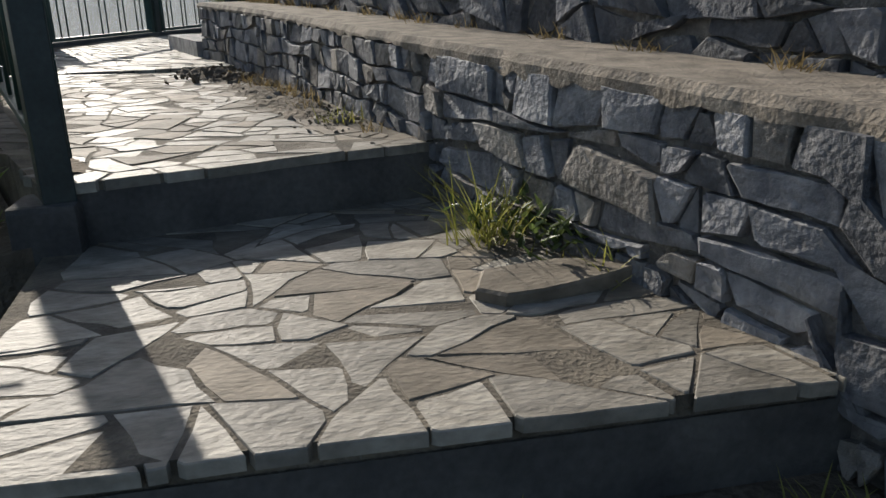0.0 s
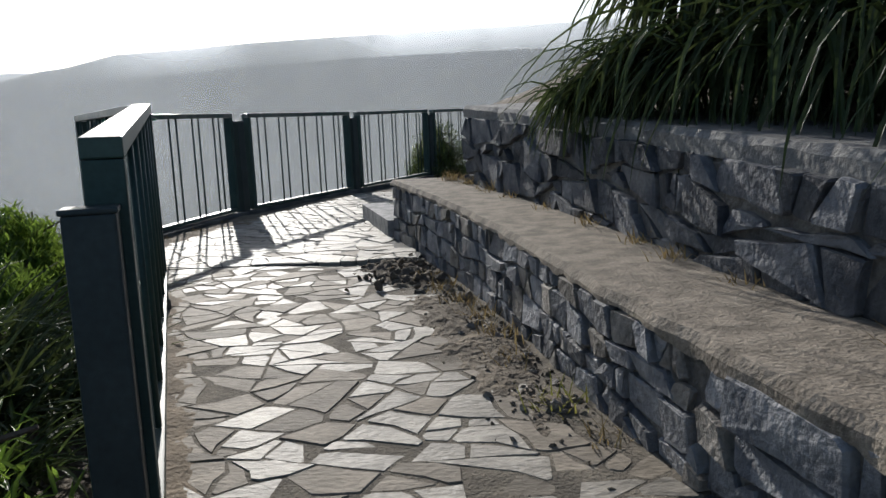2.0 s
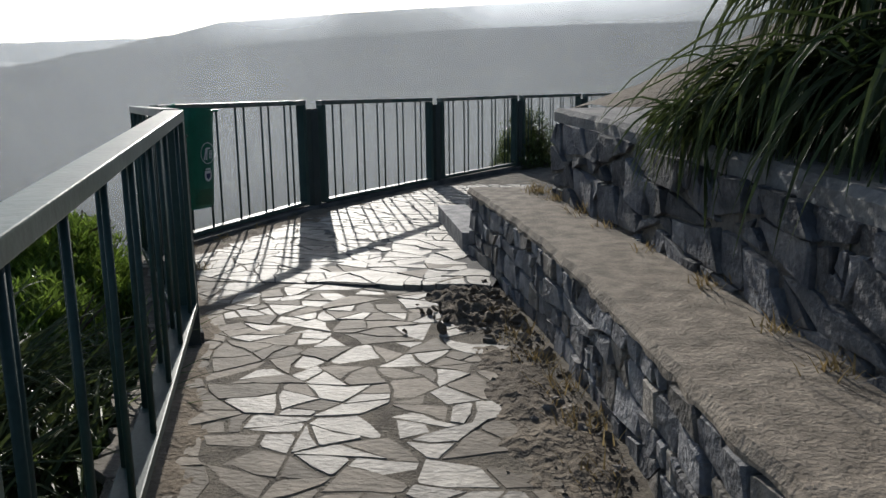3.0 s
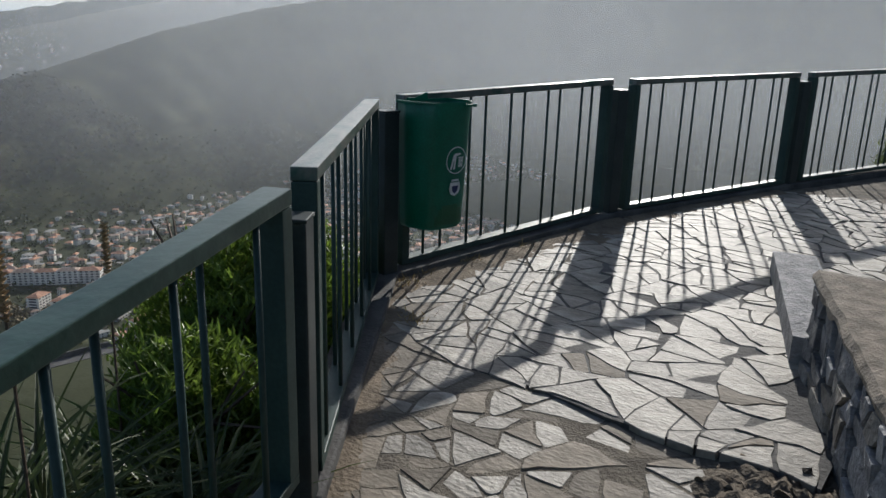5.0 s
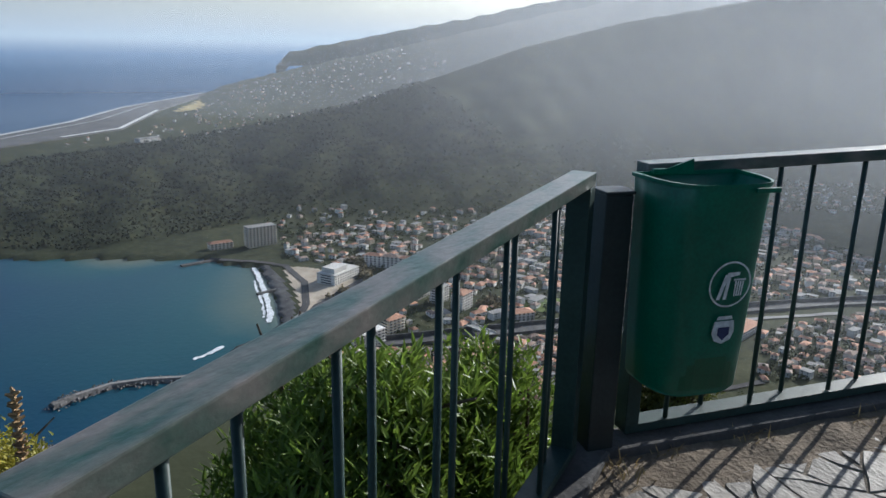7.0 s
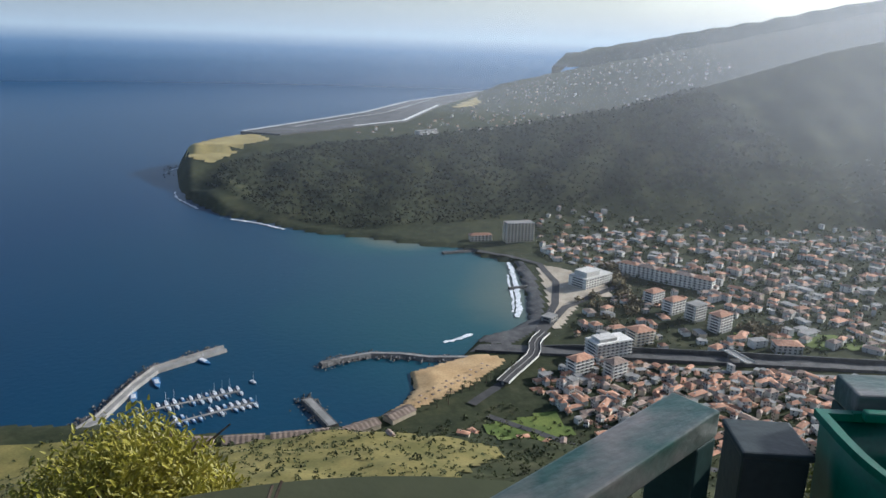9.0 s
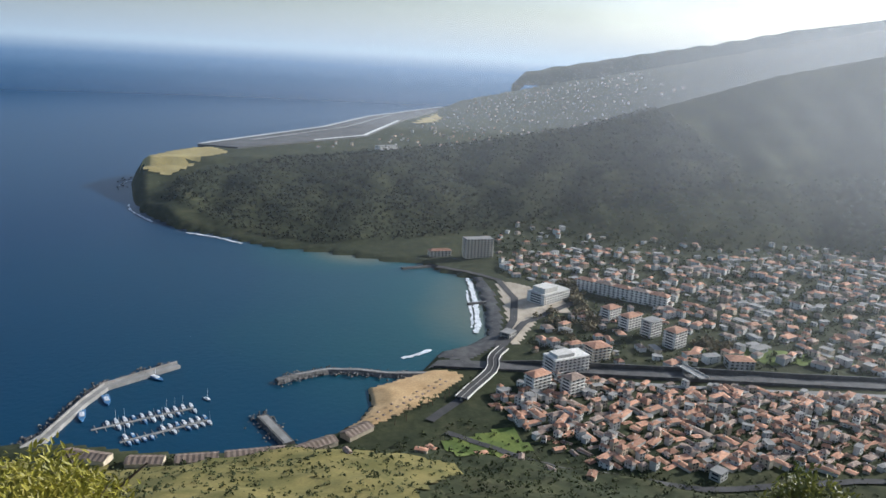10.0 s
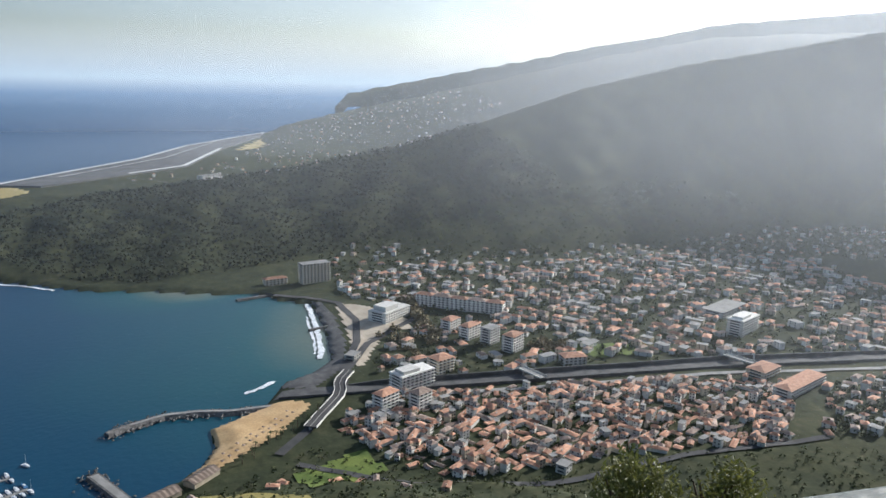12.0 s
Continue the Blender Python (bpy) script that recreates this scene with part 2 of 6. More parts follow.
def jitter_grid(x0, x1, y0, y1, dx, dy, j=0.38, drop=0.0):
    pts = []
    row, y = 0, y0 + dy / 2
    while y < y1 + dy / 2:
        x = x0 + dx * (0.5 if row % 2 else 0.0)
        while x < x1 + dx / 2:
            if random.random() >= drop:
                pts.append((x + random.uniform(-j, j) * dx, y + random.uniform(-j, j) * dy))
            x += dx
        y += dy
        row += 1
    return pts


def warp(p):
    """A gentle wander of the joints, so that none runs straight."""
    q = Vector((p[0] * 2.3, p[1] * 2.3, 1.7))
    r = Vector((p[0] * 8.0, p[1] * 8.0, 5.1))
    n, m = noise.noise_vector(q), noise.noise_vector(r)
    k = min(1.0, min(abs(p[1] - (0.375 + 0.27 * p[0])), abs(p[1] + 0.97)) / 0.3)
    return (p[0] + k * (0.075 * n.x + 0.03 * m.x), p[1] + k * (0.075 * n.y + 0.03 * m.y))


def wander(poly, step=0.07):
    out = []
    for p, q in zip(poly, poly[1:] + poly[:1]):
        n = max(1, min(6, int(math.hypot(q[0] - p[0], q[1] - p[1]) / step)))
        out += [warp((p[0] + (q[0] - p[0]) * k / n, p[1] + (q[1] - p[1]) * k / n)) for k in range(n)]
    return [(x + random.uniform(-0.003, 0.003), y + random.uniform(-0.003, 0.003)) for x, y in out]


def slab_mesh(poly, top, thick, edge=0.008):
    """A flagstone: flat uneven top with worn edges. top(x, y) gives the height."""
    n = len(poly)
    cx, cy = sum(p[0] for p in poly) / n, sum(p[1] for p in poly) / n
    tx, ty, lift = random.gauss(0, 0.009), random.gauss(0, 0.009), random.uniform(0.0005, 0.0045)
    R = max(math.hypot(p[0] - cx, p[1] - cy) for p in poly)
    v = []
    for k, (h, f) in enumerate(((-thick, 1.0), (-edge, 1.0), (0.0, 1 - edge * 1.3 / R))):
        for x, y in poly:
            X, Y = cx + (x - cx) * f, cy + (y - cy) * f
            v.append((X, Y, top(X, Y) + h + lift + (X - cx) * tx + (Y - cy) * ty))
    f = [tuple(range(2 * n, 3 * n))]
    for r in range(2):
        for i in range(n):
            j = (i + 1) % n
            f.append((r * n + i, r * n + j, (r + 1) * n + j, (r + 1) * n + i))
    return v, f


def rock_mesh(poly, place, depth):
    """A rubble stone in a wall's face: place(u, v, out) gives the point."""
    n = len(poly)
    cx, cy = sum(p[0] for p in poly) / n, sum(p[1] for p in poly) / n
    v = []
    tilt_u, tilt_v = random.uniform(-0.09, 0.09), random.uniform(-0.1, 0.1)
    for h, f, j in ((-0.05, 1.0, 0.0), (0.86, 0.99, 0.003), (1.0, 0.93, 0.004)):
        for x, y in poly:
            X, Y = cx + (x - cx) * f + random.uniform(-j, j), cy + (y - cy) * f + random.uniform(-j, j)
            out = depth * h + (random.uniform(-0.004, 0.004) + (X - cx) * tilt_u + (Y - cy) * tilt_v if h > 0.5 else 0)
            v.append(place(X, Y, out))
    v.append(place(cx, cy, depth + random.uniform(-0.002, 0.004)))
    f = []
    for r in range(2):
        for i in range(n):
            j = (i + 1) % n
            f.append((r * n + i, r * n + j, (r + 1) * n + j, (r + 1) * n + i))
    for i in range(n):
        f.append((2 * n + i, 2 * n + (i + 1) % n, 3 * n))
    return v, f


def blade(v, f, root, tip_dir, length, width, droop, seg=4, fold=0.25):
    """One long leaf: a folded, tapering, drooping strip, added to the lists v and f."""
    d = Vector(tip_dir).normalized()
    side = d.cross(Vector((0, 0, 1)))
    if side.length < 1e-3:
        side = Vector((1, 0, 0))
    side.normalize()
    p = Vector(root)
    base = len(v)
    for k in range(seg + 1):
        t = k / seg
        w = width * (1 - t) ** 0.6 * (0.55 + 1.1 * t * (1 - t) * 1.6)
        up = side.cross(d).normalized()
        v.append(p - side * w / 2)
        v.append(p + up * -w * fold)
        v.append(p + side * w / 2)
        if k < seg:
            p = p + d * (length / seg)
            d = (d + Vector((0, 0, -droop / seg))).normalized()
    for k in range(seg):
        a = base + 3 * k
        f.append((a, a + 1, a + 4, a + 3))
        f.append((a + 1, a + 2, a + 5, a + 4))


def leaves(centres, per, length, width, spread, upward=0.4, droop=0.5, seg=2):
    """Short leaves in whorls round the given twig ends."""
    v, f = [], []
    for c in centres:
        for _ in range(per):
            a = random.uniform(0, 2 * math.pi)
            d = (math.cos(a), math.sin(a), random.uniform(-0.3, 1.0) + upward)
            o = Vector(c) + Vector((random.gauss(0, spread), random.gauss(0, spread), random.gauss(0, spread)))
            blade(v, f, o, d, length * random.uniform(0.6, 1.2), width * random.uniform(0.7, 1.2), droop * random.uniform(0.3, 1.3), seg)
    return v, f


def twig(bm, a, b, r0, r1, sides=5):
    a, b = Vector(a), Vector(b)
    q = (b - a).to_track_quat("Z", "Y").to_matrix().to_4x4()
    bmesh.ops.create_cone(bm, cap_ends=True, segments=sides, radius1=r0, radius2=r1, depth=(b - a).length, matrix=Matrix.Translation((a + b) / 2) @ q)


# ---- the land, the sea and the distance ----
EYE = (-1.3, 4.1)
SEA = -300.0
COAST = [(4000, -1800), (200, -1500), (-420, -900), (-555, -500), (-566, -250), (-559, -157), (-540, -100), (-535, -43), (-542, 11), (-559, 45), (-576, 63),
         (-601, 75), (-636, 74), (-660, 120), (-684, 140), (-719, 160), (-738, 199), (-761, 221), (-857, 243), (-979, 258), (-1017, 221), (-1059, 195), (-1072, 155), (-1119, 66),
         (-1161, -35), (-1220, -98), (-1276, -177), (-1422, -267), (-1714, -340), (-1840, -290), (-1945, -225), (-2480, 90), (-2980, 290),
         (-3500, 600), (-3950, 900), (-4350, 1300), (-4950, 1750), (-4950, 4950), (4000, 4950)]


def coast_distance(x, y):
    """Metres landward of the shore (negative at sea)."""
    d2 = np.full(x.shape, 1e18)
    inside = np.zeros(x.shape, bool)
    for (ax, ay), (bx, by) in zip(COAST, COAST[1:] + COAST[:1]):
        ex, ey = bx - ax, by - ay
        k = np.clip(((x - ax) * ex + (y - ay) * ey) / (ex * ex + ey * ey), 0, 1)
        d2 = np.minimum(d2, (x - ax - k * ex) ** 2 + (y - ay - k * ey) ** 2)
        cross = (ay > y) != (by > y)
        inside ^= cross & (x < (bx - ax) * (y - ay) / (by - ay + 1e-12) + ax)
    return np.sqrt(d2) * np.where(inside, 1, -1)


def wave(x, y, size, seed=0.0):
    """Smooth pseudo-random undulation, -1 to 1."""
    x, y = x / size + seed, y / size - seed * 0.7
    return (np.sin(x * 2.1 + 1.3 * np.sin(y * 1.7)) * np.cos(y * 2.3 + 1.1 * np.sin(x * 1.3)) + 0.5 * np.sin(x * 4.7 - y * 3.9 + 2 * np.sin(x + y)) + 0.3 * np.sin(x * 9.1 + y * 8.3)) / 1.8


AZ = [-140, -108, -100, -92, -85, -77, -68, -62, -55, -48, -43, -36, -24, -12, 0, 40]
FOOT = [1500, 1350, 1300, 1230, 1160, 1265, 1296, 1275, 1330, 1480, 1650, 1900, 1950, 1900, 1900, 1900]
CREST = [1700, 1690, 1700, 1730, 1770, 1820, 1900, 2000, 2100, 2200, 2250, 2350, 2400, 2400, 2400, 2400]
CREST_EL = [-8.7, -8.7, -8.6, -8.1, -7.4, -6.3, -4.4, -2.4, 0.1, 1.9, 2.8, 4.1, 6.9, 7.9, 8.2, 8.2]
MID_EL = {-90: -5.0, -80: -4.0, -76: -3.1, -72: -2.2, -68: -1.2, -63: 0.1, -58: 1.3, -54: 2.2, -50: 3.0, -46: 3.8, -30: 4.0}


def land_z(x, y):
    dx, dy = x - EYE[0], y - EYE[1]
    r, az = np.hypot(dx, dy), np.degrees(np.arctan2(dx, dy))
    sd = coast_distance(x, y)
    valley = SEA + 4 + 0.016 * np.clip(sd, 0, 600) + 1.2 * wave(x, y, 60)
    near = np.interp(r, [0, 5, 9, 60, 200, 340, 440, 500, 545], [-0.9, -1.6, -6, -50, -150, -224, -263, -284, -310])
    near = near + np.clip(r / 60, 0, 1) * 5 * wave(x, y, 70, 3) + np.clip(r / 200, 0, 1) * 1.6 * wave(x, y, 19, 1)
    foot, crest = np.interp(az, AZ, FOOT), np.interp(az, AZ, CREST)
    top = 1.7 + crest * np.tan(np.radians(np.interp(az, AZ, CREST_EL)))
    k = np.clip((r - foot) / (crest - foot), 0, 1)
    rise = (SEA + 8) + (top - SEA - 8) * (0.75 * k + 0.25 * k * k * (3 - 2 * k))
    rise = rise + (18 * wave(r * 0.35, az * 22, 90, 5) + 7 * wave(x, y, 45, 2)) * np.sin(np.pi * k) * 0.8
    back = np.maximum(SEA + 60, top - (r - crest) * 0.35)
    ke = np.clip((r - 2750) / 850, 0, 1)
    mid_top = 1.7 + 3600 * np.tan(np.radians(np.interp(az, list(MID_EL), list(MID_EL.values()))))
    mid = (SEA + 60) + (mid_top - SEA - 60) * ke * (2 - ke) + 10 * wave(x, y, 160, 4) * ke
    mountain = np.where(r < crest, rise, np.maximum(back, np.where(az > -80, mid, SEA + 60)))
    land = np.maximum(np.maximum(valley, near), np.where((r > foot), mountain, -400))
    cliff = np.where(r > 1000, 1.7, np.where(sd < 30, 0.22, 0.6))
    land = np.minimum(land, SEA + 1.0 + np.clip(sd, 0, None) * cliff + 2 * wave(x, y, 25, 6) * (r > 1000))
    return np.where(sd > 0, land, SEA - 6)


def land_material():
    """Scrub, terraces and bare ground; woods on the slopes."""
    m = bpy.data.materials.new("hillside_scrub")
    m.use_nodes = True
    nt = m.node_tree
    b = nt.nodes["Principled BSDF"]
    b.inputs["Roughness"].default_value = 0.95
    b.inputs["Specular IOR Level"].default_value = 0.1
    geo = nt.nodes.new("ShaderNodeNewGeometry")
    cols = []
    for size, stops in ((0.012, ((0.3, (0.024, 0.032, 0.019)), (0.5, (0.04, 0.048, 0.025)), (0.62, (0.075, 0.077, 0.035)), (0.75, (0.08, 0.068, 0.048)))),
                        (0.09, ((0.35, (0.028, 0.036, 0.022)), (0.5, (0.05, 0.058, 0.03)), (0.7, (0.1, 0.092, 0.055))))):
        n = nt.nodes.new("ShaderNodeTexNoise")
        n.inputs["Scale"].default_value, n.inputs["Detail"].default_value, n.inputs["Roughness"].default_value = size, 9, 0.65
        nt.links.new(geo.outputs["Position"], n.inputs["Vector"])
        ramp = nt.nodes.new("ShaderNodeValToRGB")
        while len(ramp.color_ramp.elements) < len(stops):
            ramp.color_ramp.elements.new(0.5)
        for e, (p, c) in zip(ramp.color_ramp.elements, stops):
            e.position, e.color = p, (*c, 1)
        nt.links.new(n.outputs["Fac"], ramp.inputs["Fac"])
        cols.append(ramp)
    mx = nt.nodes.new("ShaderNodeMix")
    mx.data_type = "RGBA"
    mx.inputs[0].default_value = 0.5
    nt.links.new(cols[0].outputs[0], mx.inputs[6])
    nt.links.new(cols[1].outputs[0], mx.inputs[7])
    nt.links.new(mx.outputs[2], b.inputs["Base Color"])
    n3 = nt.nodes.new("ShaderNodeTexNoise")
    n3.inputs["Scale"].default_value, n3.inputs["Detail"].default_value = 0.12, 8
    nt.links.new(geo.outputs["Position"], n3.inputs["Vector"])
    bp = nt.nodes.new("ShaderNodeBump")
    bp.inputs["Strength"].default_value, bp.inputs["Distance"].default_value = 0.2, 3.0
    nt.links.new(n3.outputs["Fac"], bp.inputs["Height"])
    nt.links.new(bp.outputs[0], b.inputs["Normal"])
    return m


def sea_material():
    """Green and sandy in the bay, deep blue beyond it, paler far out; small waves."""
    m = bpy.data.materials.new("sea_water")
    m.use_nodes = True
    nt = m.node_tree
    b = nt.nodes["Principled BSDF"]
    b.inputs["Roughness"].default_value = 0.3
    b.inputs["Specular IOR Level"].default_value = 0.14
    geo = nt.nodes.new("ShaderNodeNewGeometry")
    n = nt.nodes.new("ShaderNodeTexNoise")
    n.inputs["Scale"].default_value, n.inputs["Detail"].default_value = 0.006, 6
    nt.links.new(geo.outputs["Position"], n.inputs["Vector"])
    dist = nt.nodes.new("ShaderNodeVectorMath")
    dist.operation = "DISTANCE"
    dist.inputs[1].default_value = (-840, 330, SEA)
    nt.links.new(geo.outputs["Position"], dist.inputs[0])
    shore = nt.nodes.new("ShaderNodeVectorMath")
    shore.operation = "DISTANCE"
    shore.inputs[1].default_value = (-1130, 110, SEA)
    nt.links.new(geo.outputs["Position"], shore.inputs[0])
    farther = nt.nodes.new("ShaderNodeMath")
    farther.operation = "MULTIPLY_ADD"
    farther.inputs[1].default_value, farther.inputs[2].default_value = 2.3, 0
    nt.links.new(shore.outputs["Value"], farther.inputs[0])
    least = nt.nodes.new("ShaderNodeMath")
    least.operation = "MINIMUM"
    nt.links.new(dist.outputs["Value"], least.inputs[0])
    nt.links.new(farther.outputs[0], least.inputs[1])
    wob = nt.nodes.new("ShaderNodeMath")
    wob.operation = "MULTIPLY_ADD"
    wob.inputs[1].default_value = 150
    nt.links.new(n.outputs["Fac"], wob.inputs[0])
    nt.links.new(least.outputs[0], wob.inputs[2])
    rng = nt.nodes.new("ShaderNodeMapRange")
    rng.inputs["From Min"].default_value, rng.inputs["From Max"].default_value = 80, 3600
    nt.links.new(wob.outputs[0], rng.inputs["Value"])
    ramp = nt.nodes.new("ShaderNodeValToRGB")
    for _ in range(4):
        ramp.color_ramp.elements.new(0.5)
    # the last stop pales the far water: distance haze put into its colour
    for e, (p, c) in zip(ramp.color_ramp.elements, ((0.0, (0.18, 0.185, 0.14)), (0.026, (0.11, 0.145, 0.115)), (0.055, (0.017, 0.083, 0.095)), (0.115, (0.007, 0.05, 0.092)), (0.24, (0.006, 0.037, 0.092)), (1.0, (0.022, 0.078, 0.165)))):
        e.position, e.color = p, (*c, 1)
    nt.links.new(rng.outputs[0], ramp.inputs["Fac"])
    nt.links.new(ramp.outputs["Color"], b.inputs["Base Color"])
    w = nt.nodes.new("ShaderNodeTexNoise")
    w.inputs["Scale"].default_value, w.inputs["Detail"].default_value = 0.15, 6
    nt.links.new(geo.outputs["Position"], w.inputs["Vector"])
    bp = nt.nodes.new("ShaderNodeBump")
    bp.inputs["Strength"].default_value, bp.inputs["Distance"].default_value = 0.25, 1.0
    nt.links.new(w.outputs["Fac"], bp.inputs["Height"])
    nt.links.new(bp.outputs[0], b.inputs["Normal"])
    return m


def build_land():
    azs = np.concatenate([np.arange(-118, -15, 0.45), np.arange(-15, 242, 7.0)])
    rs = np.concatenate([np.array([0.0, 2, 4, 5, 6, 8, 11, 15, 22, 32, 45, 60, 80, 105, 135, 170, 205, 240]), np.arange(265, 640, 7.0), np.arange(640, 1240, 16.0), np.arange(1240, 2500, 20.0), np.arange(2500, 4900, 75.0)])
    A, R = np.meshgrid(np.radians(azs), rs, indexing="ij")
    X, Y = EYE[0] + R * np.sin(A), EYE[1] + R * np.cos(A)
    Z = land_z(X, Y)
    Z = np.where((X < -1600) & (Z < SEA + 4), SEA - 8, Z)
    na, nr = X.shape
    v = np.stack([X, Y, Z], -1).reshape(-1, 3)
    f = [(i * nr + j, i * nr + j + 1, ((i + 1) % na) * nr + j + 1, ((i + 1) % na) * nr + j) for i in range(na) for j in range(nr - 1)]
    ob = part("ground", (v.tolist(), f), land_material(), smooth=True)
    return tagged(ob, "scrubby green and brown hillside, valley and mountains", "ground", kind="structure")


build_land()
sea_bm = bmesh.new()
bmesh.ops.create_circle(sea_bm, cap_ends=True, segments=96, radius=4880, matrix=Matrix.Translation((0, 0, SEA)))
tagged(part("water", sea_bm, sea_material()), "calm blue sea, greener in the bay", "sea", kind="structure")


def distance_backdrop():
    """A glowing backdrop: far sea and the haze over it, painted out to the horizon."""
    m = bpy.data.materials.new("far_sea_painted_haze")
    m.use_nodes = True
    nt = m.node_tree
    nt.nodes.clear()
    out = nt.nodes.new("ShaderNodeOutputMaterial")
    geo = nt.nodes.new("ShaderNodeNewGeometry")
    sep = nt.nodes.new("ShaderNodeSeparateXYZ")
    nt.links.new(geo.outputs["Position"], sep.inputs[0])
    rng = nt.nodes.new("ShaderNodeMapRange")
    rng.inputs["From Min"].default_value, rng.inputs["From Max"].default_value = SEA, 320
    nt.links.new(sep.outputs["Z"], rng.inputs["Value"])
    # haze painted into the glow: paler from the sea line upwards
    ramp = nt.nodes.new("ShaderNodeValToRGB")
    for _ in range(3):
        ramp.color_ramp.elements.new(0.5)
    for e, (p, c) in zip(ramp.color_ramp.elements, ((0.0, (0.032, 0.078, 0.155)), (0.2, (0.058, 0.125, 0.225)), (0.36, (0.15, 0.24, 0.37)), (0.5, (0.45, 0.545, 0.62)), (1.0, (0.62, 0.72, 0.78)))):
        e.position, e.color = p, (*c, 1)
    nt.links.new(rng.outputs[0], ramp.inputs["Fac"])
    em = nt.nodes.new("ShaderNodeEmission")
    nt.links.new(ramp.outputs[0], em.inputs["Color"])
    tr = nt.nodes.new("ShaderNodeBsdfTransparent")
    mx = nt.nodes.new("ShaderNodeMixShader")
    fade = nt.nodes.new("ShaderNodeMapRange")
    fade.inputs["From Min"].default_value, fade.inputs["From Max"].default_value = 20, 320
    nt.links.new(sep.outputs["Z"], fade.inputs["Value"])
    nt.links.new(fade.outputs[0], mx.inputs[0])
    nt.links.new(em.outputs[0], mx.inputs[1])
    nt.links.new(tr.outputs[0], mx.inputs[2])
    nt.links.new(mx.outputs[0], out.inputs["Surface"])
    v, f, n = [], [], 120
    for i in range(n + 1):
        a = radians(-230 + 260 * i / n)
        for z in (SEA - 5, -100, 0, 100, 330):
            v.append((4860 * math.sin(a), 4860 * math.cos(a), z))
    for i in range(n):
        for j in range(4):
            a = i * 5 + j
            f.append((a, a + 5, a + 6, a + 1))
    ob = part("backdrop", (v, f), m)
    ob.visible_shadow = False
    tagged(ob, "glowing backdrop of far sea, its haze painted paler towards the sky", "horizon", kind="structure")


distance_backdrop()

M_FAR = mat("far_ridge_scrub", (0.06, 0.075, 0.05), (0.11, 0.11, 0.08), 1.0, 0.004, 0.0, 0.03, spec=0.0, coords="Object")


def far_ridge():
    """The farthest cape and the hills behind it."""
    v, f, n = [], [], 60
    for i in range(n + 1):
        az = -73.5 + 60 * i / n
        el = np.interp(az, [-73.5, -72.5, -70.9, -67.6, -63.5, -58.9, -54.5, -50, -46, -30, -13], [-1.6, -0.7, -0.3, 0.35, 1.2, 2.05, 3.05, 3.75, 4.6, 5.7, 5.7])
        el += 0.06 * math.sin(az * 3.1) + 0.03 * math.sin(az * 9)
        a = radians(az)
        for r, e in ((4550, -1.65 + max(0, (az + 73.5) * 0.02)), (4620, -1.65 + (el + 1.65) * 0.6), (4700, el), (4790, el - 1.0)):
            v.append((EYE[0] + r * math.sin(a), EYE[1] + r * math.cos(a), 1.7 + r * math.tan(radians(e))))
    for i in range(n):
        for j in range(3):
            a = i * 4 + j
            f.append((a, a + 4, a + 5, a + 1))
    ob = part("backdrop", (v, f), M_FAR, smooth=True)
    tagged(ob, "farthest cape and mountain ridge in the haze", "ridge", kind="structure")


far_ridge()


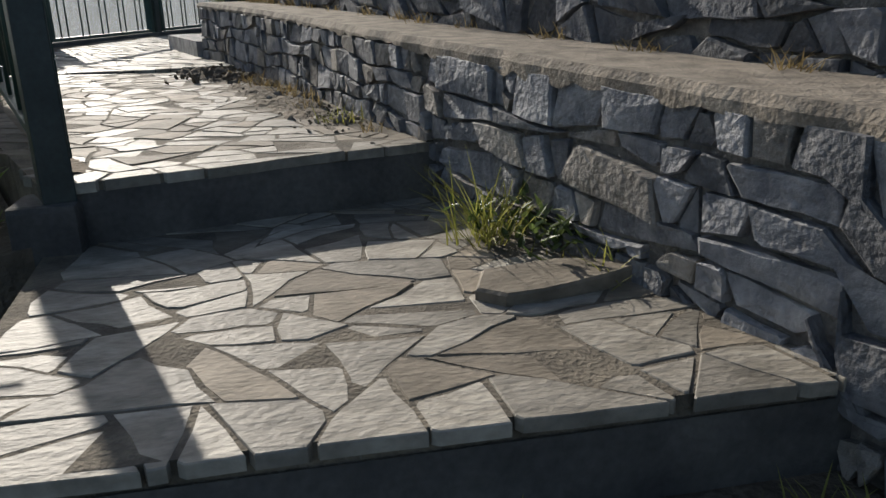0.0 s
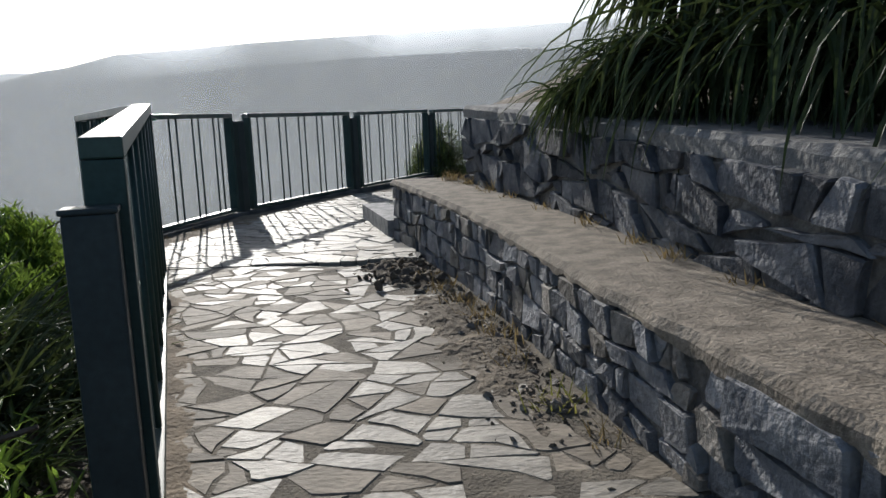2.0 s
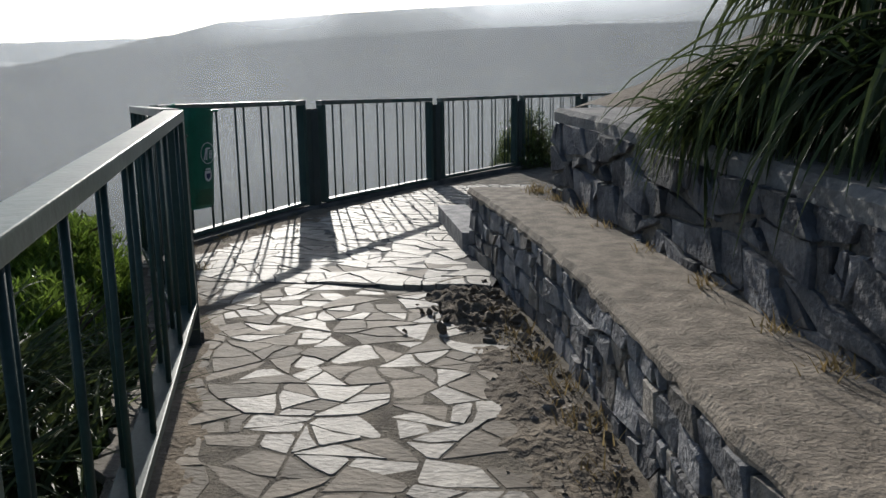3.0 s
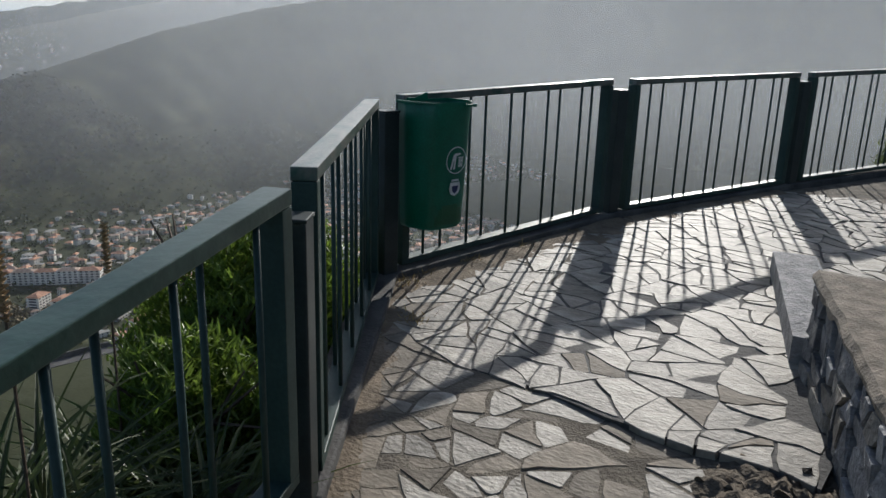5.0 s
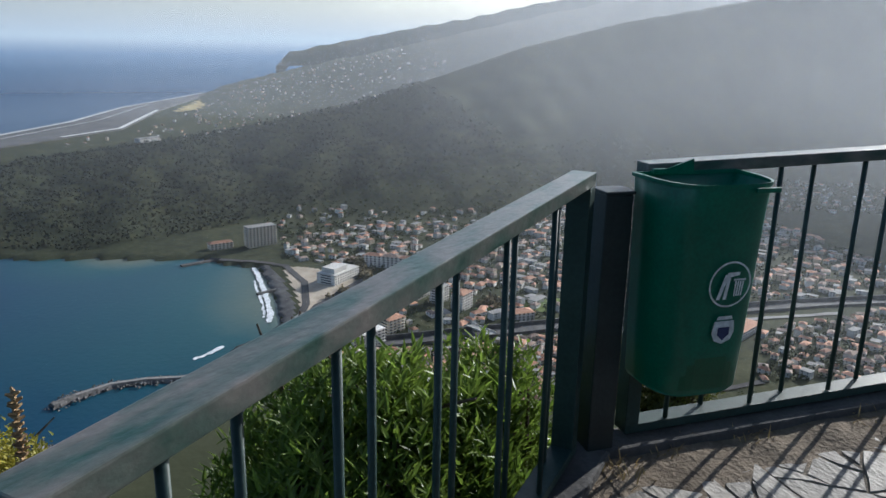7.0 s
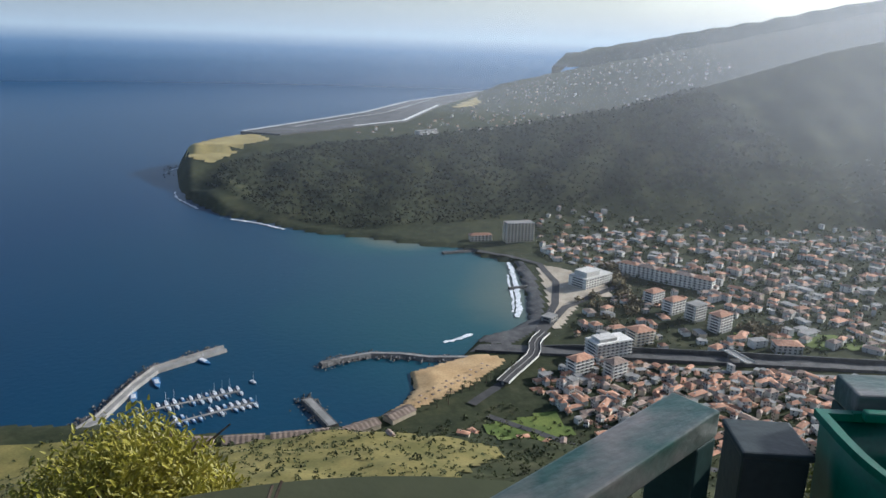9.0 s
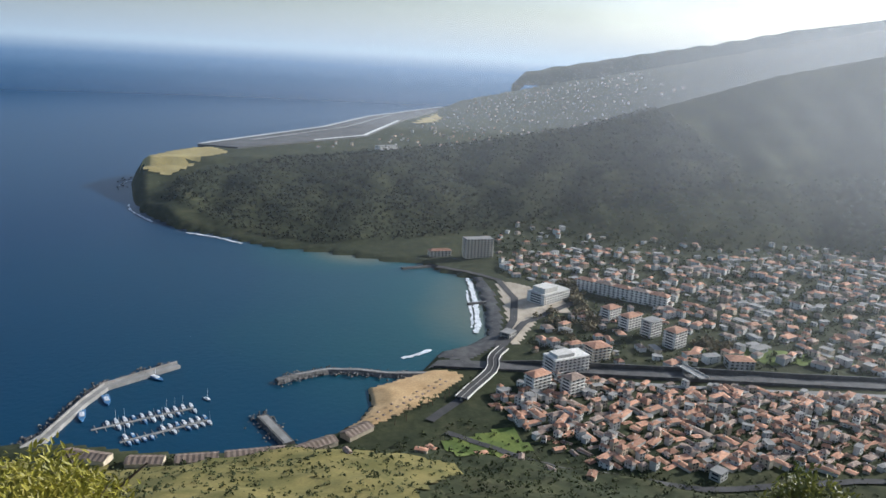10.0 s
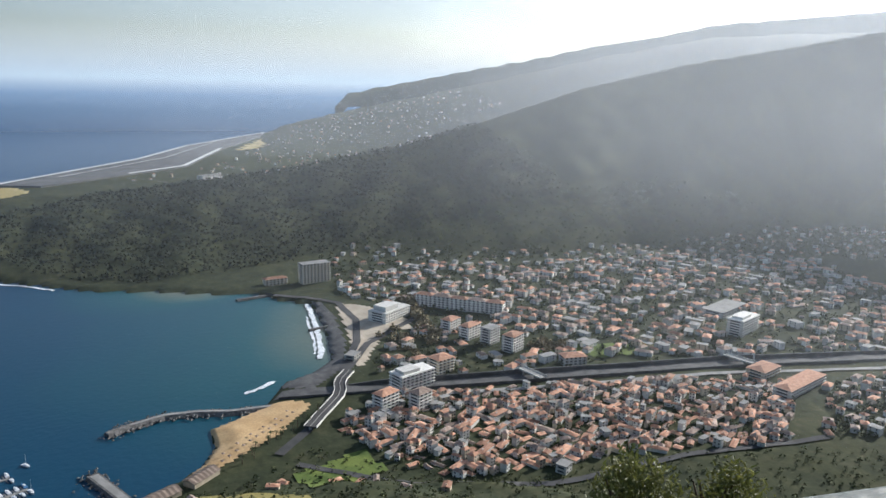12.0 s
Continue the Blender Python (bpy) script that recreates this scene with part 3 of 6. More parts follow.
def haze(radius, density, low, high, z1, az0=-125, az1=45, base=SEA, clumps=(0.25, 0.75, 0.85, 1.15), size=2.2, label="thin added haze sheet in the valley air, denser towards the sun", kind_of="mist"):
    """A thin sheet added in the air for haze and ridge cloud: sunlight shines through it. Thicker towards the sun to
    stand in for its glare, thin near the ground and high up.
    """
    m = bpy.data.materials.new("mist")
    m.use_nodes = True
    nt = m.node_tree
    nt.nodes.clear()
    out = nt.nodes.new("ShaderNodeOutputMaterial")
    geo = nt.nodes.new("ShaderNodeNewGeometry")
    sep = nt.nodes.new("ShaderNodeSeparateXYZ")
    nt.links.new(geo.outputs["Position"], sep.inputs[0])

    def ramp(socket, a, b, lo, hi):
        r = nt.nodes.new("ShaderNodeMapRange")
        r.interpolation_type = "SMOOTHSTEP"
        for key, value in (("From Min", a), ("From Max", b), ("To Min", lo), ("To Max", hi)):
            r.inputs[key].default_value = value
        nt.links.new(socket, r.inputs["Value"])
        return r.outputs[0]

    def times(p, q):
        n = nt.nodes.new("ShaderNodeMath")
        n.operation = "MULTIPLY"
        nt.links.new(p, n.inputs[0])
        nt.links.new(q, n.inputs[1])
        return n.outputs[0]
    # density follows the sun's azimuth, standing in for its glare in the haze
    sunward = nt.nodes.new("ShaderNodeVectorMath")
    sunward.operation = "DOT_PRODUCT"
    sunward.inputs[1].default_value = (math.sin(radians(SUN_AZ)) / radius, math.cos(radians(SUN_AZ)) / radius, 0)
    nt.links.new(geo.outputs["Position"], sunward.inputs[0])
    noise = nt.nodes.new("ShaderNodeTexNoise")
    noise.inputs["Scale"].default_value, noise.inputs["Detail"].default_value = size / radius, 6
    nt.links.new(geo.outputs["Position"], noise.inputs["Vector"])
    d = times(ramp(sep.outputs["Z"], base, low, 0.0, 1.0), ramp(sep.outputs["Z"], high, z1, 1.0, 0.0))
    d = times(d, ramp(sunward.outputs["Value"], 0.6, 1.05, density[0], density[1]))
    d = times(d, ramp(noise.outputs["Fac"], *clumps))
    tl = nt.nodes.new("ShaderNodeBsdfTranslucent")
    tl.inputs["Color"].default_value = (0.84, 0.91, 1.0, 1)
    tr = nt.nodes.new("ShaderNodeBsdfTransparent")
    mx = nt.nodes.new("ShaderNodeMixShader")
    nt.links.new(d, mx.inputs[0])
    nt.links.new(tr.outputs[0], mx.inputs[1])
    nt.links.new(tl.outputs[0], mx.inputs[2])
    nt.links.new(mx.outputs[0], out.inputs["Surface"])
    v, f, n = [], [], 60
    for i in range(n + 1):
        a = radians(az0 + (az1 - az0) * i / n)
        for z in (base + 0.5, z1):
            v.append((EYE[0] + radius * math.sin(a), EYE[1] + radius * math.cos(a), z))
    for i in range(n):
        a = i * 2
        f.append((a, a + 2, a + 3, a + 1))
    ob = part("backdrop", (v, f), m, smooth=True)
    ob.visible_shadow = False
    tagged(ob, label, kind_of, kind="structure")


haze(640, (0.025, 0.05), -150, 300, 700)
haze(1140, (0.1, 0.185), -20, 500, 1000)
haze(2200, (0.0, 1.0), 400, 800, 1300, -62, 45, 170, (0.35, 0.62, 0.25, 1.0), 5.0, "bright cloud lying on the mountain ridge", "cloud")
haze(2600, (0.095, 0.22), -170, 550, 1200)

# ---- terrace: platform, landing, bench wall, upper wall ----
def floor_z(x, y):
    """The platform's slope, with the newer, thicker layer of paving beyond a ragged edge."""
    return 0.03 * y + (float(np.interp(x, [-1.15, -0.5, 0.3], [0.002, 0.014, 0.034])) if y > raised_from(x) else 0.0)


def raised_from(x):
    return 3.82 - 0.09 * x + 0.02 * math.sin(x * 7)


def front_x(y):
    """The bench wall's front face."""
    return 1.47 - 0.265 * y + 0.075 * math.sin(math.pi * min(max((y - 1.2) / 3.5, 0), 1))


def bench_z(y):
    return 0.365 + 0.053 * y


def upper_z(y):
    return 0.75 + 0.088 * y


def prism(outline, top, low, name, material, label, category):
    """A solid with an upright side all round; top and low give heights at (x, y)."""
    n = len(outline)
    v = [(x, y, low(x, y)) for x, y in outline] + [(x, y, top(x, y)) for x, y in outline]
    f = [tuple(range(n - 1, -1, -1)), tuple(range(n, 2 * n))] + [(i, (i + 1) % n, n + (i + 1) % n, n + i) for i in range(n)]
    ob = part(name, (v, f), material)
    return tagged(ob, label, category, kind="structure")


STEP_L, STEP_R = (0.12, 0.40), (1.38, 0.74)
FENCE = [(0.05, 0.45), (-0.858, 2.765), (-2.005, 4.60), (-1.53, 6.78), (-0.62, 8.84), (0.32, 10.72), (1.3, 12.4), (2.5, 13.8)]
PANELS = [((0.046, 0.43), (-0.79, 2.66)), ((-0.912, 2.864), (-2.012, 4.483)), ((-2.02, 4.72), (-1.575, 6.70)), ((-1.475, 6.86), (-0.66, 8.77)), ((-0.58, 8.92), (0.29, 10.64)), ((0.36, 10.8), (1.26, 12.33)), ((1.34, 12.46), (2.45, 13.74))]
PLATFORM = [(-0.02, 0.40), STEP_L, STEP_R, (front_x(2.5) + 0.1, 2.5), (front_x(4.7) + 0.1, 4.7), (1.6, 5.6), (3.0, 13.9), (2.4, 13.9), (1.2, 12.5), (0.22, 10.8), (-0.72, 8.9), (-1.7, 6.85), (-2.16, 4.6), (-1.08, 2.84)]
prism(PLATFORM, lambda x, y: 0.03 * y + 0.0005, lambda x, y: -1.6, "floor", M_JOINT, "earth-jointed bed of the paved terrace", "terrace")
prism([(x, raised_from(x) + 0.012) for x in (-1.1, -0.9, -0.7, -0.5, -0.3, -0.1, 0.1, 0.3, 0.45)] + [(0.5, 4.7), (1.6, 5.6), (1.6, 8.6), (-0.72, 8.6), (-1.1, 7.8)], lambda x, y: floor_z(x, y + 0.05) - 0.003, lambda x, y: 0.0, "trim", M_RISER, "broken mortar edge of the newer paving layer", "terrace")
tagged(part("trim", ([(-0.02, 0.392, -0.6), (0.12, 0.392, -0.6), (1.40, 0.732, -0.6), (1.40, 0.732, -0.012), (0.12, 0.392, -0.016), (-0.02, 0.392, -0.016)], [(0, 1, 4, 5), (1, 2, 3, 4)]), M_RISER), "concrete riser of the step, its shade put into a dark colour", "step", kind="structure")
LAND_Z = -0.19
LANDING = [(0.06, -0.93), (1.9, -0.985), (1.9, 0.73), (1.38, 0.73), (0.12, 0.40), (-0.02, 0.40)]
prism(LANDING, lambda x, y: LAND_Z + 0.0005, lambda x, y: -0.75, "floor", M_JOINT, "earth-jointed bed of the stair landing", "landing")
tagged(part("trim", ([(0.055, -0.938, -0.8), (1.9, -0.993, -0.8), (1.9, -0.993, -0.235), (0.055, -0.938, -0.235)], [(0, 1, 2, 3)]), M_RISER), "rough face of the landing's step, its shade put into a dark colour", "step", kind="structure")
prism([(-0.2, -6.0), (3.0, -6.0), (3.0, -0.9), (0.0, -0.9), (-0.2, -2.0)], lambda x, y: -0.40 + 0.02 * (y + 0.9), lambda x, y: -1.7, "pavement", M_SOIL, "shaded earth path below the step", "path")


def wall_solid(name, front, back, y0, y1, low, top, material, label, n=24, rough=0.0):
    """A long wall: front(y), back(y) give x; low(y), top(y) give z."""
    v, f = [], []
    for i in range(n + 1):
        y = y0 + (y1 - y0) * i / n
        k = lambda: random.uniform(-rough, rough)
        t = top(y)
        v += [(front(y), y, low(y)), (front(y) + k(), y, t - 0.025 + k()), (front(y) + 0.02 + k(), y, t + k() * 0.5), (back(y), y, t + k() * 0.5), (back(y), y, low(y))]
    for i in range(n):
        for j in range(4):
            a = i * 5 + j
            f.append((a, a + 1, a + 6, a + 5))
    f += [(4, 3, 2, 1, 0), tuple(range(n * 5, n * 5 + 5))]
    ob = part(name, (v, f), material)
    return tagged(ob, label, "wall", kind="structure")


BENCH = wall_solid("wall_bench", lambda y: front_x(y) + 0.022, lambda y: front_x(y) + 0.5, -3.5, 4.72, lambda y: -0.75, lambda y: bench_z(y) - 0.05, M_MORTAR, "low dark rubble-stone bench wall along the terrace")
tagged(wall_solid("trim", lambda y: front_x(y) - 0.006 + 0.014 * noise.noise(Vector((y * 6, 0, 4))), lambda y: front_x(y) + 0.48, -3.5, 4.74, lambda y: bench_z(y) - (0.05 if y < 0.9 else 0.034) - 0.05 * abs(noise.noise(Vector((y * 7, 0, 0)))), bench_z, M_CAP, "worn sandy concrete top of the bench wall", 260, 0.0014), category="bench top")
UPPER = wall_solid("wall_upper", lambda y: front_x(y) + 0.46, lambda y: front_x(y) + 0.95, -3.5, 4.35, lambda y: -0.2, lambda y: upper_z(y) - 0.075, M_MORTAR, "higher dark rubble-stone retaining wall behind the bench")
tagged(wall_solid("trim", lambda y: front_x(y) + 0.455 + 0.006 * math.sin(y * 7), lambda y: front_x(y) + 0.97, -3.5, 4.36, lambda y: upper_z(y) - 0.08, upper_z, M_BAND, "rough grey cement band on top of the upper wall", 120, 0.006), category="wall top")
# low wall that goes on past the end of the bench
prism([(0.17, 4.74), (0.42, 4.74), (0.05, 6.1), (-0.19, 6.08)], lambda x, y: floor_z(x, y) + 0.13, lambda x, y: -0.5, "wall_low", M_ROCK, "low dark stone kerb wall with flat top", "wall")
# earth bank behind the walls
bank = [(front_x(y) + 0.9 + dx, y, z + 0.05 * math.sin(3 * y + dx)) for y in [-3.5 + 0.5 * i for i in range(19)] for dx, z in ((0.0, upper_z(y) - 0.06), (0.5, upper_z(y) + 0.12), (1.4, upper_z(y) + 0.5), (3.5, upper_z(y) + 1.5), (12, upper_z(y) + 3.0))]
tagged(part("ground", (bank, [(i * 5 + j, i * 5 + j + 1, i * 5 + j + 6, i * 5 + j + 5) for i in range(18) for j in range(4)]), M_SOIL, smooth=True), "dry earth bank above the upper wall", "bank", kind="structure")


# ---- fence ----
def fence_panel(a, b, za, zb, low=0.1, bars=12, rail=None):
    """Box-section frame with two staggered rows of upright bars, between two points of the plan; top at za, zb."""
    ax, ay = a
    L = math.hypot(b[0] - ax, b[1] - ay)
    ang = math.degrees(math.atan2(b[1] - ay, b[0] - ax))
    t = thing("steel_fence", "dark green painted steel fence panel with upright bars", "fence", "fence panels round the terrace", at=(0, 0, 0))
    t.matrix_world = pose(ax, ay, 0, 0, 0, ang)
    sl = (zb - za) / L
    shear = Matrix(((1, 0, 0, 0), (0, 1, 0, 0), (sl, 0, 1, 0), (0, 0, 0, 1)))
    fz = 0.03 * (ay + (b[1] - ay) / 2)
    H = za - (0.03 * ay)
    zb0 = za - H + low
    g = 0.012
    part("top_rail", box(bmesh.new(), (g, -0.04, za - 0.042), (L - g, 0.04, za), 0.004, shear), rail, t, "worn green top rail with bare patches" if rail is M_RAIL else "green painted top rail")
    part("bottom_rail", box(bmesh.new(), (g, -0.04, zb0 - 0.035), (L - g, 0.04, zb0), 0.004, shear), M_IRON, t)
    for x in (g, L - g - 0.055):
        part("stile", box(bmesh.new(), (x, -0.039, zb0 - 0.033), (x + 0.055, 0.039, za - 0.044), 0.004, shear), M_IRON, t)
    bm = bmesh.new()
    bmesh.ops.create_cone(bm, cap_ends=True, segments=8, radius1=0.009, radius2=0.009, depth=za - zb0 - 0.045)
    bar = None
    for i in range(bars):
        x = 0.075 + (L - 0.15) * (i + 0.6) / (bars + 0.2)
        if bar is None:
            bar = part("bar", bm, M_IRON, t, smooth=True)
            ob = bar
        else:
            ob = new("bar", bar.data)
            ob.parent = t
        ob.location = (x, 0.024 if i % 2 else -0.024, (za + zb0) / 2 - 0.02 + sl * x)
    return t


def fence_post(x, y, top, base, rot, w=0.1):
    t = thing("fence_post", "dark square steel fence post set in the terrace edge", "post", "fence posts round the terrace")
    t.matrix_world = pose(x, y, 0, 0, 0, rot)
    part("shaft", box(bmesh.new(), (-w / 2, -w / 2, base), (w / 2, w / 2, top), 0.006), M_POST, t)
    part("cap", box(bmesh.new(), (-w / 2 - 0.004, -w / 2 - 0.004, top), (w / 2 + 0.004, w / 2 + 0.004, top + 0.012), 0.004), M_POST, t)
    return t


RAILS = [(0.925, 1.135), (1.143, 1.194), (1.205, 1.27), (1.27, 1.325), (1.325, 1.39), (1.39, 1.44), (1.44, 1.48)]
for i, (za, zb) in enumerate(RAILS):
    fence_panel(*PANELS[i], za, zb, bars=13 if i == 0 else 10, rail=M_RAIL if i else M_RAIL_GREEN)
for i in range(len(FENCE)):
    x, y = FENCE[i]
    j = min(i, len(FENCE) - 2)
    rot = math.degrees(math.atan2(FENCE[j + 1][1] - FENCE[j][1], FENCE[j + 1][0] - FENCE[j][0]))
    if i == 0:
        fence_post(x - 0.016, y - 0.062, 0.785, -0.9, rot, 0.095)
        footing = bmesh.new()
        box(footing, (-0.1, 0.3, -0.6), (0.1, 0.52, -0.035), 0.02)
        tagged(part("trim", footing, M_RISER), "rough concrete footing of the corner post", "footing", kind="structure")
    else:
        fence_post(x, y, RAILS[min(i, len(RAILS) - 1)][0] - (0.125 if i == 1 else 0.09), -0.4, rot)
# concrete kerb under the fence
for i in range(1, len(FENCE) - 1):
    a, b = Vector((*FENCE[i], 0)), Vector((*FENCE[i + 1], 0))
    L = (b - a).length
    rot = math.degrees(math.atan2(b.y - a.y, b.x - a.x))
    bm = bmesh.new()
    box(bm, (0.0, -0.07, -0.5), (L, 0.07, 0.055), 0.012, Matrix(((1, 0, 0, 0), (0, 1, 0, 0), (0.03 * (b.y - a.y) / L, 0, 1, 0.03 * a.y), (0, 0, 0, 1))))
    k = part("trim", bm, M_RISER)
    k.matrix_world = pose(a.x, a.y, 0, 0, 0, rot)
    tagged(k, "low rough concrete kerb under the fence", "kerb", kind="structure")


# ---- litter bin ----
def litter_bin():
    d = (Vector((*FENCE[3], 0)) - Vector((*FENCE[2], 0))).normalized()
    o = Vector((*PANELS[2][0], 0)) + d * 0.15
    t = thing("litter_bin", "green plastic litter bin hung on the fence", "litter bin")
    t.matrix_world = pose(o.x, o.y, 0, 0, 0, math.degrees(math.atan2(d.y, d.x)))
    W, D, z0, z1 = 0.195, 0.27, 0.46, 1.176

    def ring(f, z, inset=0.0):
        pts = []
        w, dep = W * f - inset, D * f - inset
        prof = []
        for k in range(25):
            a = math.pi * (1 + k / 24)
            prof.append((w * math.copysign(abs(math.cos(a)) ** 0.5, math.cos(a)), -0.05 - inset - dep * abs(math.sin(a)) ** 0.62))
        return [(x, y, z) for x, y in prof]
    rings = [ring(0.8, z0), ring(0.86, z0 + 0.02), ring(0.9, z0 + 0.2), ring(0.97, z1 - 0.1), ring(1.0, z1), ring(1.0, z1 + 0.004, 0.006), ring(0.96, z1 - 0.1, 0.008), ring(0.87, z0 + 0.03, 0.008)]
    n = len(rings[0])
    v = [p for r in rings for p in r]
    f = [tuple(range(n)), tuple((len(rings) - 1) * n + i for i in range(n))]
    for k in range(len(rings) - 1):
        for i in range(n):
            j = (i + 1) % n
            f.append((k * n + i, k * n + j, (k + 1) * n + j, (k + 1) * n + i))
    body = part("body", (v, f), M_BIN, t, smooth=True)
    rim_v, rim_f = [], []
    for dz, ins in ((0.0, -0.007), (0.012, -0.007), (0.012, 0.007), (0.0, 0.007)):
        rim_v += ring(1.0, z1 + dz - 0.006, ins)
    for k in range(4):
        for i in range(n):
            j = (i + 1) % n
            rim_f.append((k * n + i, k * n + j, ((k + 1) % 4) * n + j, ((k + 1) % 4) * n + i))
    part("rim", (rim_v, rim_f), M_BIN, t)
    tab = [(-0.15, 0.0), (-0.15, 0.008), (-0.08, 0.014), (-0.03, 0.03), (0.02, 0.046), (0.022, 0.0)]
    part("back_tab", ([(x, y, z1 + z) for y in (-0.058, -0.05) for x, z in tab], [(5, 4, 3, 2, 1, 0), (6, 7, 8, 9, 10, 11)] + [(k, (k + 1) % 6, (k + 1) % 6 + 6, k + 6) for k in range(6)]), M_BIN, t, "wavy raised back edge")
    part("stud", box(bmesh.new(), (-0.14, -0.075, z1 + 0.002), (-0.09, -0.058, z1 + 0.018), 0.004), M_BIN, t)
    part("bracket", box(bmesh.new(), (-0.12, -0.05, z1 - 0.12), (0.12, -0.03, z1 - 0.07), 0.003), M_IRON, t)
    part("slot_plate", box(bmesh.new(), (0.06, -0.05 - D - 0.012, z1 - 0.022), (0.15, -0.05 - D - 0.001, z1 - 0.006), 0.003), M_BIN, t)
    # printed pictogram and badge on the front face
    fy = lambda z: -0.05 - D * (0.9 + 0.07 * (z - z0 - 0.2) / (z1 - z0 - 0.3)) * 1.0 - 0.006
    cz, cx = 0.86, 0.02
    def flat(name, pts, material, lift=0.0, label=""):
        part(name, ([(cx + x, fy(cz + z) - 0.0035 - lift, cz + z) for x, z in pts], [tuple(range(len(pts)))]), material, body, label)
    rv, rf, N = [], [], 40
    for i in range(N):
        a = 2 * math.pi * i / N
        for r in (0.077, 0.071):
            rv.append((cx + r * math.cos(a), fy(cz + r * math.sin(a)) - 0.0035, cz + r * math.sin(a)))
    for i in range(N):
        a, b = 2 * i, 2 * ((i + 1) % N)
        rf.append((a, b, b + 1, a + 1))
    part("printed_ring", (rv, rf), M_WHITE, body, "white printed ring")
    flat("printed_bar", [(-0.045, -0.05), (-0.032, -0.05), (-0.008, 0.03), (-0.022, 0.034)], M_WHITE)
    flat("printed_bar", [(-0.02, -0.05), (-0.008, -0.05), (0.0, 0.02), (-0.012, 0.03)], M_WHITE)
    flat("printed_bar", [(-0.012, 0.022), (0.03, 0.03), (0.032, 0.04), (-0.014, 0.04)], M_WHITE)
    for k in range(4):
        x = 0.016 + 0.009 * k
        flat("printed_bar", [(x * 0.9 + 0.003, -0.04), (x * 0.9 + 0.008, -0.04), (x + 0.008, 0.01), (x + 0.002, 0.01)], M_WHITE)
    flat("printed_bar", [(0.012, 0.012), (0.056, 0.012), (0.056, 0.018), (0.012, 0.018)], M_WHITE)
    cz = 0.7
    flat("printed_crown", [(-0.03, 0.04), (-0.026, 0.052), (0.026, 0.052), (0.03, 0.04)], M_WHITE)
    flat("printed_badge", [(-0.036, 0.035), (0.036, 0.035), (0.042, -0.005), (0.03, -0.032), (0.0, -0.045), (-0.03, -0.032), (-0.042, -0.005)], M_WHITE, 0, "white printed badge")
    flat("printed_shield", [(-0.022, 0.014), (0.022, 0.014), (0.022, -0.012), (0.0, -0.032), (-0.022, -0.012)], M_NAVY, 0.002, "dark shield print")
    return t


litter_bin()


# ---- plants by the terrace ----
def strap_plant(x, y, z, n, length, width, lean=(0, 0), material=None, label="", up=(0.4, 1.2), droop=1.1, group=""):
    t = thing("strap_leaf_plant", label or "clump of long arching strap leaves", "plant", group, at=(x, y, z))
    v, f = [], []
    for _ in range(n):
        a = random.uniform(0, 2 * math.pi)
        d = (math.cos(a) + lean[0], math.sin(a) + lean[1], random.uniform(*up))
        q = (random.gauss(0, length * 0.16), random.gauss(0, length * 0.16), random.uniform(-0.05, 0.1) * length)
        blade(v, f, q, d, length * random.uniform(0.55, 1.15), width * random.uniform(0.7, 1.2), droop * random.uniform(0.5, 1.5), 6)
    part("leaves", (v, f), material or M_STRAP, t)
    bm = bmesh.new()
    bmesh.ops.create_cone(bm, cap_ends=True, segments=7, radius1=length * 0.12, radius2=length * 0.05, depth=length * 0.3)
    part("stem", bm, M_TWIG, t)
    return t


def shrub(x, y, z, radius, height, n, leaf, wide, material, label, lean=(0, 0), spread=0.05, per=9, upward=0.5):
    """Branching stems from one foot, with whorls of leaves at many twig ends; an uneven dome."""
    t = thing("shrub", label, "shrub", at=(x, y, z))
    bm, ends = bmesh.new(), []
    stems = 9
    for s in range(stems):
        a = 2 * math.pi * s / stems + random.uniform(-0.3, 0.3)
        k = random.uniform(0.25, 0.9)
        tip = Vector((math.cos(a) * radius * k * 0.7 + lean[0], math.sin(a) * radius * k * 0.7 + lean[1], height * random.uniform(0.5, 0.8)))
        twig(bm, (0, 0, 0), tip, 0.02 * height + 0.004, 0.008 * height + 0.002)
        for _ in range(3):
            e = tip + Vector((random.gauss(0, radius * 0.25), random.gauss(0, radius * 0.25), random.uniform(0.05, 0.25) * height))
            twig(bm, tip, e, 0.008 * height + 0.002, 0.003 * height + 0.001, 4)
    for _ in range(n):
        a, u = random.uniform(0, 2 * math.pi), random.random() ** 0.5
        bump = 1 + 0.22 * math.sin(a * 3 + x) + 0.15 * math.sin(a * 5 + y * 2)
        rr = radius * u * bump
        top = height * (1 - 0.55 * u ** 2.2) * random.uniform(0.55, 1.03)
        ends.append((math.cos(a) * rr + lean[0], math.sin(a) * rr + lean[1], top))
    tagged(part("branches", bm, M_TWIG, t), kind="stuff")
    part("crown", leaves(ends, per, leaf, wide, spread, upward), material, t)
    return t


def tuft(x, y, z, n, length, material, label, spread=0.05, width=0.008):
    t = thing("grass_tuft", label, "grass", "grass tufts at the wall foot", at=(x, y, z))
    v, f = [], []
    for _ in range(n):
        a = random.uniform(0, 2 * math.pi)
        d = (math.cos(a) * 0.6, math.sin(a) * 0.6, random.uniform(0.5, 1.4))
        blade(v, f, (random.gauss(0, spread), random.gauss(0, spread), -0.01), d, length * random.uniform(0.4, 1.1), width, random.uniform(0.3, 1.2), 3)
    ob = tagged(part("blades", (v, f), material, t), kind="stuff")
    return t


